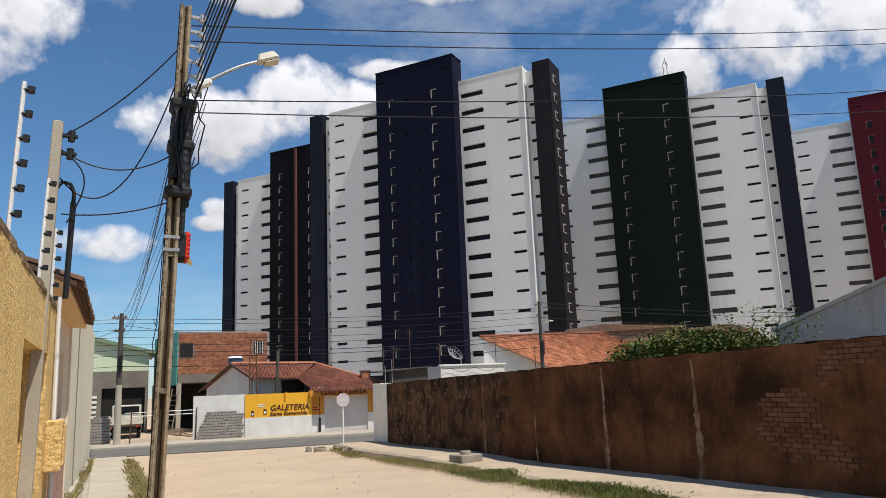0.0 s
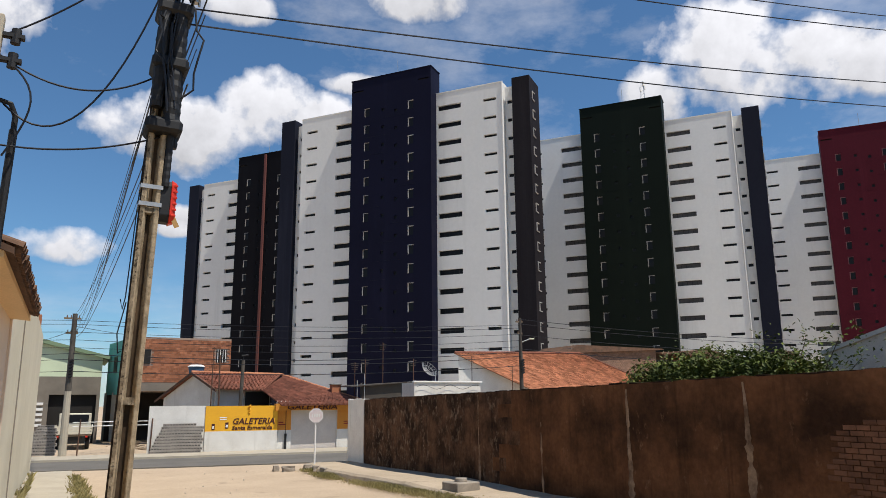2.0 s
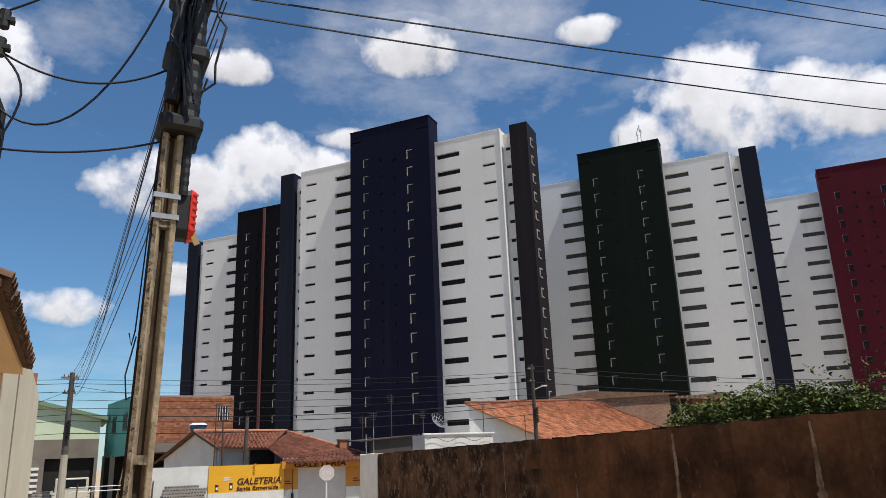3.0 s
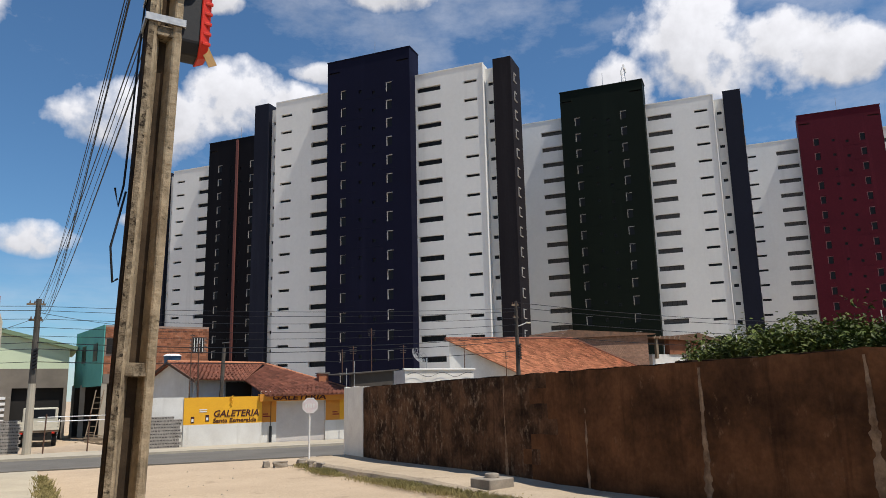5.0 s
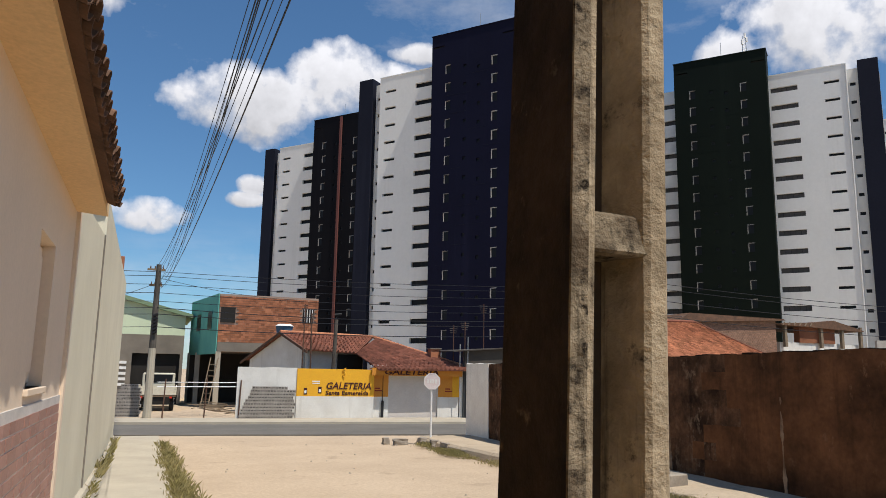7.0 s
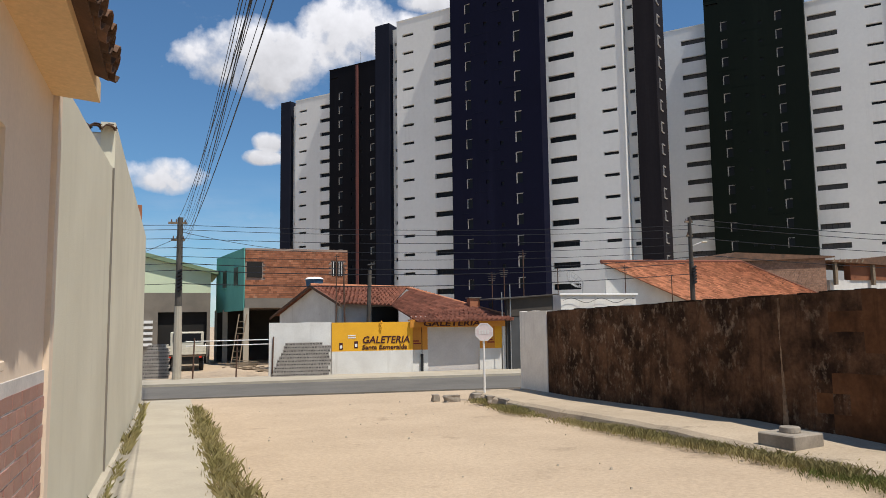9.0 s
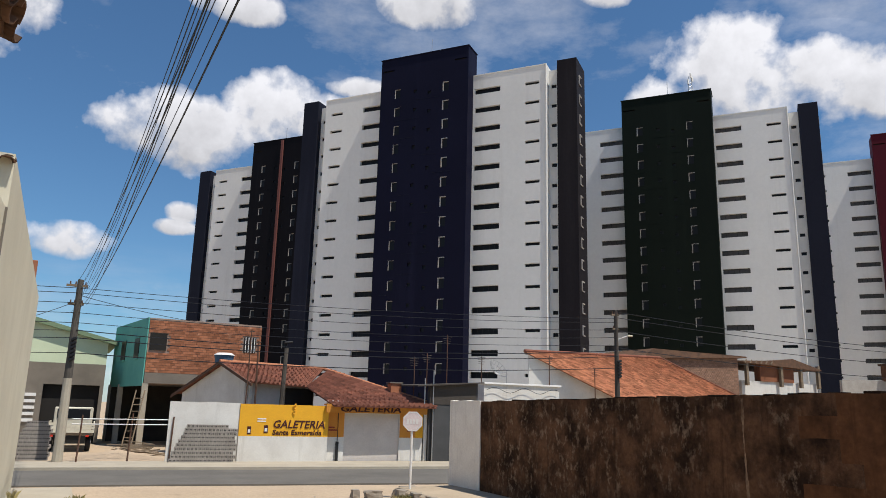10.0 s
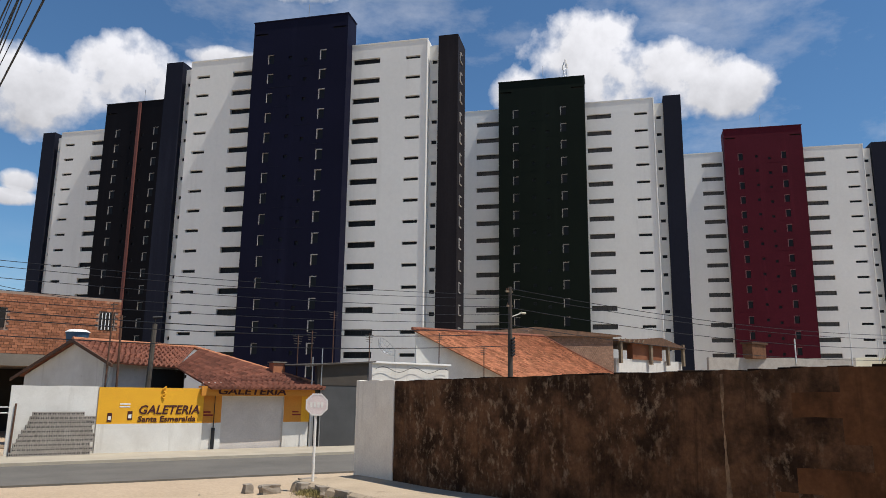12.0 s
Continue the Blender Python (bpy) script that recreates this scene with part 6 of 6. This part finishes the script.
def build_stop_sign():
    s = thing("stop_sign", pose(9.2, 30.1, 0.05), "faded octagonal stop sign on a white post among kerb stones", "road sign")
    bm = bmesh.new()
    rod(bm, (0, 0, 0), (0, 0, 2.3), 0.035, n=10)
    part("post", bm, WHITE_PAINT, s)
    turn = pose(0, -0.04, 2.06, 90, 0, -22)
    bm = bmesh.new()
    prism(bm, [turn @ Vector((0.3 * math.cos(a), 0.3 * math.sin(a), 0)) for a in [math.pi / 8 + k * math.pi / 4 for k in range(8)]], (turn.to_3x3() @ Vector((0, 0, 0.012))))
    part("plate", bm, SIGN_BACK, s)
    bm = bmesh.new()
    for k in range(8):
        a0, a1 = math.pi / 8 + k * math.pi / 4, math.pi / 8 + (k + 1) * math.pi / 4
        q = [turn @ Vector((r * math.cos(a), r * math.sin(a), 0.018)) for r, a in ((0.29, a0), (0.29, a1), (0.262, a1), (0.262, a0))]
        bm.faces.new([bm.verts.new(c) for c in q])
    part("border", bm, WHITE_PAINT, s)
    for k in range(4):
        bm = bmesh.new()
        x = -0.17 + 0.09 * k
        q = [turn @ Vector((x + dx, dz, 0.018)) for dx, dz in ((0, -0.07), (0.06, -0.07), (0.06, 0.07), (0, 0.07))]
        bm.faces.new([bm.verts.new(c) for c in q])
        part("letter_bar", bm, WHITE_PAINT, s)


build_stop_sign()


def rock(name, x, y, z, sx, sy, sz, seed, label, mat=KERB):
    bm = bmesh.new()
    bmesh.ops.create_cube(bm, size=1.0)
    bmesh.ops.subdivide_edges(bm, edges=list(bm.edges), cuts=3, use_grid_fill=True)
    for v in bm.verts:
        v.co = Vector((v.co.x * sx, v.co.y * sy, v.co.z * sz)) * (0.9 + 0.2 * noise_at(v.co.x * 2 + seed, v.co.y * 2, v.co.z * 2))
    solo(name, bm, mat, label, "kerb stone", "kerb stones", m=pose(x, y, z, 0, 3 * noise_at(seed, 1, 1), 40 * noise_at(seed, 0, 7)), bevel=0)


for k, (x, y, sx, sy) in enumerate(((8.3, 30.6, 0.75, 0.4), (8.95, 30.0, 0.6, 0.45), (9.0, 29.2, 0.4, 0.8), (9.02, 28.2, 0.35, 0.9), (9.5, 30.9, 0.8, 0.35), (7.9, 31.0, 0.35, 0.3))):
    rock("kerb_stone", x, y, 0.13 if x > 8.6 else 0.06, sx * 0.7, sy * 0.7, 0.24, 3.7 * k, "rough broken kerb stone by the stop sign")


def build_block():
    z = ground_z(18.2) + 0.13
    b = thing("concrete_inspection_block", pose(9.45, 18.25, z, 0, 0, 8), "square concrete inspection block with a round cap on the verge", "block")
    bm = bmesh.new()
    box(bm, -0.36, 0.36, -0.34, 0.34, 0.0, 0.25)
    part("base", bm, KERB, b, bevel=0.02)
    bm = bmesh.new()
    rod(bm, (0, 0, 0.25), (0, 0, 0.34), 0.17, 0.155, n=16)
    part("cap", bm, KERB, b, bevel=0.01)


build_block()

# ---- cables ----


def cable(a, b, sag, r=0.012, label="black overhead cable slung between poles", n=18):
    a, b = Vector(a), Vector(b)
    bm = bmesh.new()
    pts = []
    for i in range(n + 1):
        f = i / n
        p = a.lerp(b, f)
        p.z -= sag * 4 * f * (1 - f)
        pts.append(p)
    sweep(bm, pts, r, 5)
    return solo("overhead_cable", bm, WIRE, label, "cable", "overhead cables")


rnd = random.Random(21)
# street run: behind the walker, past the pole, on to the far pole
for k in range(8):
    z = 5.9 + 0.15 * k
    cable((0.9 + 0.012 * k, 7.0, z), (2.3 + 0.12 * k, -26.0, z + 1.2 + 0.06 * k), 0.5 + 0.1 * rnd.random(), 0.008 if k % 3 else 0.012)
for k in range(9):
    cable((0.66 + 0.055 * (k * 5 % 9), 7.15, 5.1 + 0.17 * k), (0.0 + 0.07 * (k * 4 % 9), 43.2, 5.9 + 0.16 * k), 0.6 + 0.3 * rnd.random(), (0.004, 0.0075, 0.005)[k % 3])
# across the street to the east
for z0, z1, y1, sag in ((6.9, 12.1, 8.9, 0.3), (6.7, 11.5, 8.5, 0.3), (5.95, 10.2, 8.3, 0.3), (5.8, 9.7, 8.8, 0.3)):
    cable((0.85, 7.1, z0), (24.0, y1, z1), sag, 0.008, "thin black cable crossing the street from the pole")
# service drops to the ochre wall
for a, b, sag in (((0.75, 7.05, 6.6), (-0.5, 7.0, 5.3), 0.12), ((0.75, 7.05, 6.3), (-0.45, 7.1, 4.9), 0.75), ((0.8, 7.05, 5.35), (-0.45, 7.05, 5.2), 0.25), ((0.8, 7.05, 4.75), (-0.42, 7.1, 4.5), 0.08)):
    cable(a, b, sag, 0.008, "black service cable drooping from the pole to the house")
# road run in front of the shop
for k, (z, sag) in enumerate(((6.9, 0.25), (6.7, 0.3), (6.3, 0.3), (5.9, 0.35), (5.5, 0.3), (5.2, 0.45), (4.9, 0.4), (4.3, 0.35))):
    cable((0.3, 43.2, z), (26.0, 40.9, z + 0.55), sag, 0.012 if k < 5 else 0.019, "black cable along the cross road")
    cable((0.3, 43.2, z), (-26.0, 45.5, z + 0.3), sag, 0.014, "black cable along the cross road")
for k, z in enumerate((7.8, 7.5, 6.8, 5.9)):
    cable((26.0, 40.9, z), (62.0, 37.0, z - 0.6), 0.5, 0.018, "black cable along the cross road")
cable((0.3, 43.2, 6.6), (9.0, 54.9, 7.0), 0.2, 0.012, "thin cable to the brick house")
cable((0.3, 43.2, 6.4), (-6.0, 61.5, 6.0), 0.2, 0.012, "thin cable to the green building")

# ---- plants ----


def leaf_crown(name, parent, centre, size, count, seed, leaf=0.09, mat=LEAF):
    """Many small leaves in uneven clumps, one joined part."""
    rnd = random.Random(seed)
    clumps = []
    for k in range(70):
        a = rnd.uniform(0, math.tau)
        f = math.sqrt(rnd.random())
        clumps.append((Vector((size[0] * f * math.cos(a), size[1] * f * math.sin(a), size[2] * rnd.uniform(-0.8, 1.0) * (1 - 0.55 * f))), rnd.uniform(0.3, 0.6)))
    verts, faces = [], []
    for k in range(count):
        c, r = clumps[rnd.randrange(len(clumps))]
        d = Vector((rnd.gauss(0, 1), rnd.gauss(0, 1), rnd.gauss(0, 0.8)))
        d = d.normalized() * r * (rnd.random() ** 0.4)
        p = Vector(centre) + c + d
        q = Euler((rnd.uniform(-0.9, 0.9), rnd.uniform(-0.9, 0.9), rnd.uniform(0, math.tau))).to_matrix()
        s = leaf * rnd.uniform(0.6, 1.3)
        i = len(verts)
        for v in ((-0.5, 0, 0), (0, -0.28, 0.08), (0.6, 0, -0.05), (0, 0.28, 0.08)):
            verts.append(p + q @ (Vector(v) * s))
        faces.append((i, i + 1, i + 2, i + 3))
    me = bpy.data.meshes.new(name)
    me.from_pydata(verts, [], faces)
    me.materials.append(mat)
    ob = new(name, me)
    ob.parent = parent
    ob["kind"] = "stuff"
    return ob


def build_bush():
    b = thing("garden_tree", pose(13.0, 12.6, 0.2), "dense dark green broad-leaved tree behind the brown wall", "tree")
    bm = bmesh.new()
    rod(bm, (0, 0, -0.2), (0.1, 0.1, 1.6), 0.13, 0.09)
    part("trunk", bm, BARK, b)
    rnd = random.Random(6)
    for k in range(7):
        a = k * 0.9
        bm = bmesh.new()
        rod(bm, (0.1, 0.1, 1.4), (0.7 * math.cos(a), 1.9 * math.sin(a), 2.7 + 0.3 * rnd.random()), 0.06, 0.015, n=6)
        part("limb", bm, BARK, b)
    leaf_crown("crown", b, (0, 0.1, 2.75), (0.9, 2.7, 0.46), 34000, 2, 0.095)
    for k, (y, z) in enumerate(((-2.0, 3.55), (-2.7, 3.5), (-0.9, 3.5), (1.2, 3.3), (-3.1, 3.1))):
        bm = bmesh.new()
        rod(bm, (0, y * 0.8, 2.5), (0.1, y, z), 0.018, 0.006, n=5)
        part("twig", bm, BARK, b)
        leaf_crown("spray", b, (0.1, y, z - 0.05), (0.14, 0.2, 0.16), 60, 30 + k, 0.09)


build_bush()


def build_far_bush():
    b = thing("vine_shrub", pose(66.0, 39.3, 4.8), "straggly dry shrub along the far yard wall", "shrub")
    bm = bmesh.new()
    rod(bm, (0, 0, -4.4), (0, 0, 0.6), 0.1, 0.04)
    part("trunk", bm, BARK, b)
    leaf_crown("crown", b, (3.0, -1.2, 0.8), (5.0, 0.8, 0.5), 1400, 9, 0.3, GRASS)


build_far_bush()


def grass_strip(name, line, count, seed, height, spread, label, mat=GRASS):
    """Blades scattered along a line of (x, y) points, one object."""
    rnd = random.Random(seed)
    verts, faces = [], []
    for k in range(count):
        f = rnd.random() * (len(line) - 1)
        i = int(f)
        x = line[i][0] + (line[i + 1][0] - line[i][0]) * (f - i)
        y = line[i][1] + (line[i + 1][1] - line[i][1]) * (f - i)
        if noise_at(x * 1.3, y * 0.9, seed) < -0.25:
            continue
        dens = 0.5 + noise_at(x, y * 0.7, seed + 3)
        x += rnd.gauss(0, spread)
        y += rnd.gauss(0, 0.15)
        z = ground_z(y) + 0.02
        h = height * rnd.uniform(0.3, 1.0) * (0.5 + max(0, dens))
        a = rnd.uniform(0, math.tau)
        w = 0.0035
        lean = Vector((math.cos(a), math.sin(a), 0)) * h * rnd.uniform(0.2, 0.9)
        side = Vector((-math.sin(a), math.cos(a), 0)) * w
        p = Vector((x, y, z))
        n = len(verts)
        verts += [p - side, p + side, p + lean * 0.4 + side * 0.7 + Vector((0, 0, h * 0.7)), p + lean + Vector((0, 0, h))]
        faces.append((n, n + 1, n + 2))
        faces.append((n, n + 2, n + 3))
    me = bpy.data.meshes.new(name)
    me.from_pydata(verts, [], faces)
    me.materials.append(mat)
    ob = new(name, me)
    return tagged(ob, label, "grass", kind="stuff")


grass_strip("grass", [(8.85, -6), (8.8, 6), (8.75, 12), (8.7, 17.5)], 40000, 4, 0.12, 0.24, "low green grass along the verge", GRASS_GREEN)
grass_strip("grass", [(8.8, 16.5), (8.75, 21), (8.7, 26), (8.8, 29.5)], 16000, 5, 0.13, 0.18, "dry low grass along the verge by the stop sign")
grass_strip("grass", [(0.78, 4), (0.85, 7), (0.8, 14), (0.85, 19), (0.8, 24), (0.75, 31)], 11000, 7, 0.2, 0.11, "tall dry weeds along the footpath's edge")
grass_strip("grass", [(-0.7, 14), (-0.7, 20), (-0.68, 26), (-0.7, 33)], 1500, 9, 0.3, 0.05, "thin weeds at the foot of the beige wall")
grass_strip("grass", [(0.95, 17.5), (1.0, 18.6)], 250, 12, 0.3, 0.12, "taller dry weed clump beside the footpath")


def build_stones():
    rnd = random.Random(31)
    bm = bmesh.new()
    for k in range(60):
        x, y = rnd.uniform(0.9, 8.8), rnd.uniform(3, 33)
        s = rnd.uniform(0.008, 0.03) * (2 if rnd.random() < 0.08 else 1)
        z = ground_z(y) - 0.03
        box(bm, x, x + s * 2, y, y + s * 1.4, z - 0.02, z + s * 0.7, top=(x + s * 0.4, x + s * 1.5, y + s * 0.3, y + s))
    solo("pebbles", bm, CEMENT, "scattered small stones on the sandy street", "pebbles", kind="stuff")


build_stones()

# ---- pieces of walls, last ----


def build_wainscot():
    m = Matrix(((0, -1, 0, -0.66), (1, 0, 0, 0), (0, 0, 1, 0), (0, 0, 0, 1)))
    bm = bmesh.new()
    for a, b in ((8.45, 14.1),):
        box(bm, a, b, -0.012, 0.0, 0.3, 2.14)
    ob = part("tile_bed", bm, GROUT, HOUSE)
    ob.matrix_basis = m
    for a, b, limit, seed in ((11.6, 14.1, 290, 1), (8.45, 11.6, 0, 2)):
        mm = m @ Matrix.Translation((a, -0.012, 0))
        coursed_bricks(HOUSE, mm @ Matrix.Diagonal((1, 0.5, 1, 1)), b - a, 0.32, 2.14, limit=limit, size=(0.235, 0.088), mat=TILE_PINK, seed=seed)


build_wainscot()


def build_wall_bricks():
    rnd = random.Random(17)
    bm = bmesh.new()
    box(bm, -0.02, 0.02, 0, 0.21, 0, 0.07)
    one = mesh_of("brick", bm, WALL_BRICK)
    for r in range(26):
        z = 0.75 + 0.085 * r
        for k in range(34):
            y = 4.4 + 0.225 * k + (0.11 if r % 2 else 0)
            hole = noise_at(y * 0.55, z * 1.1, 6.0) + 0.25 * noise_at(y * 3, z * 3, 1.0)
            if y < 8.6 and hole > 0.05 and z < wall_top(y) - 0.1:
                piece("brick", one, WALL_EAST, pose(10.853 + rnd.uniform(-0.008, 0.006), y, z, rnd.uniform(-1, 1), 0, 0))


build_wall_bricks()
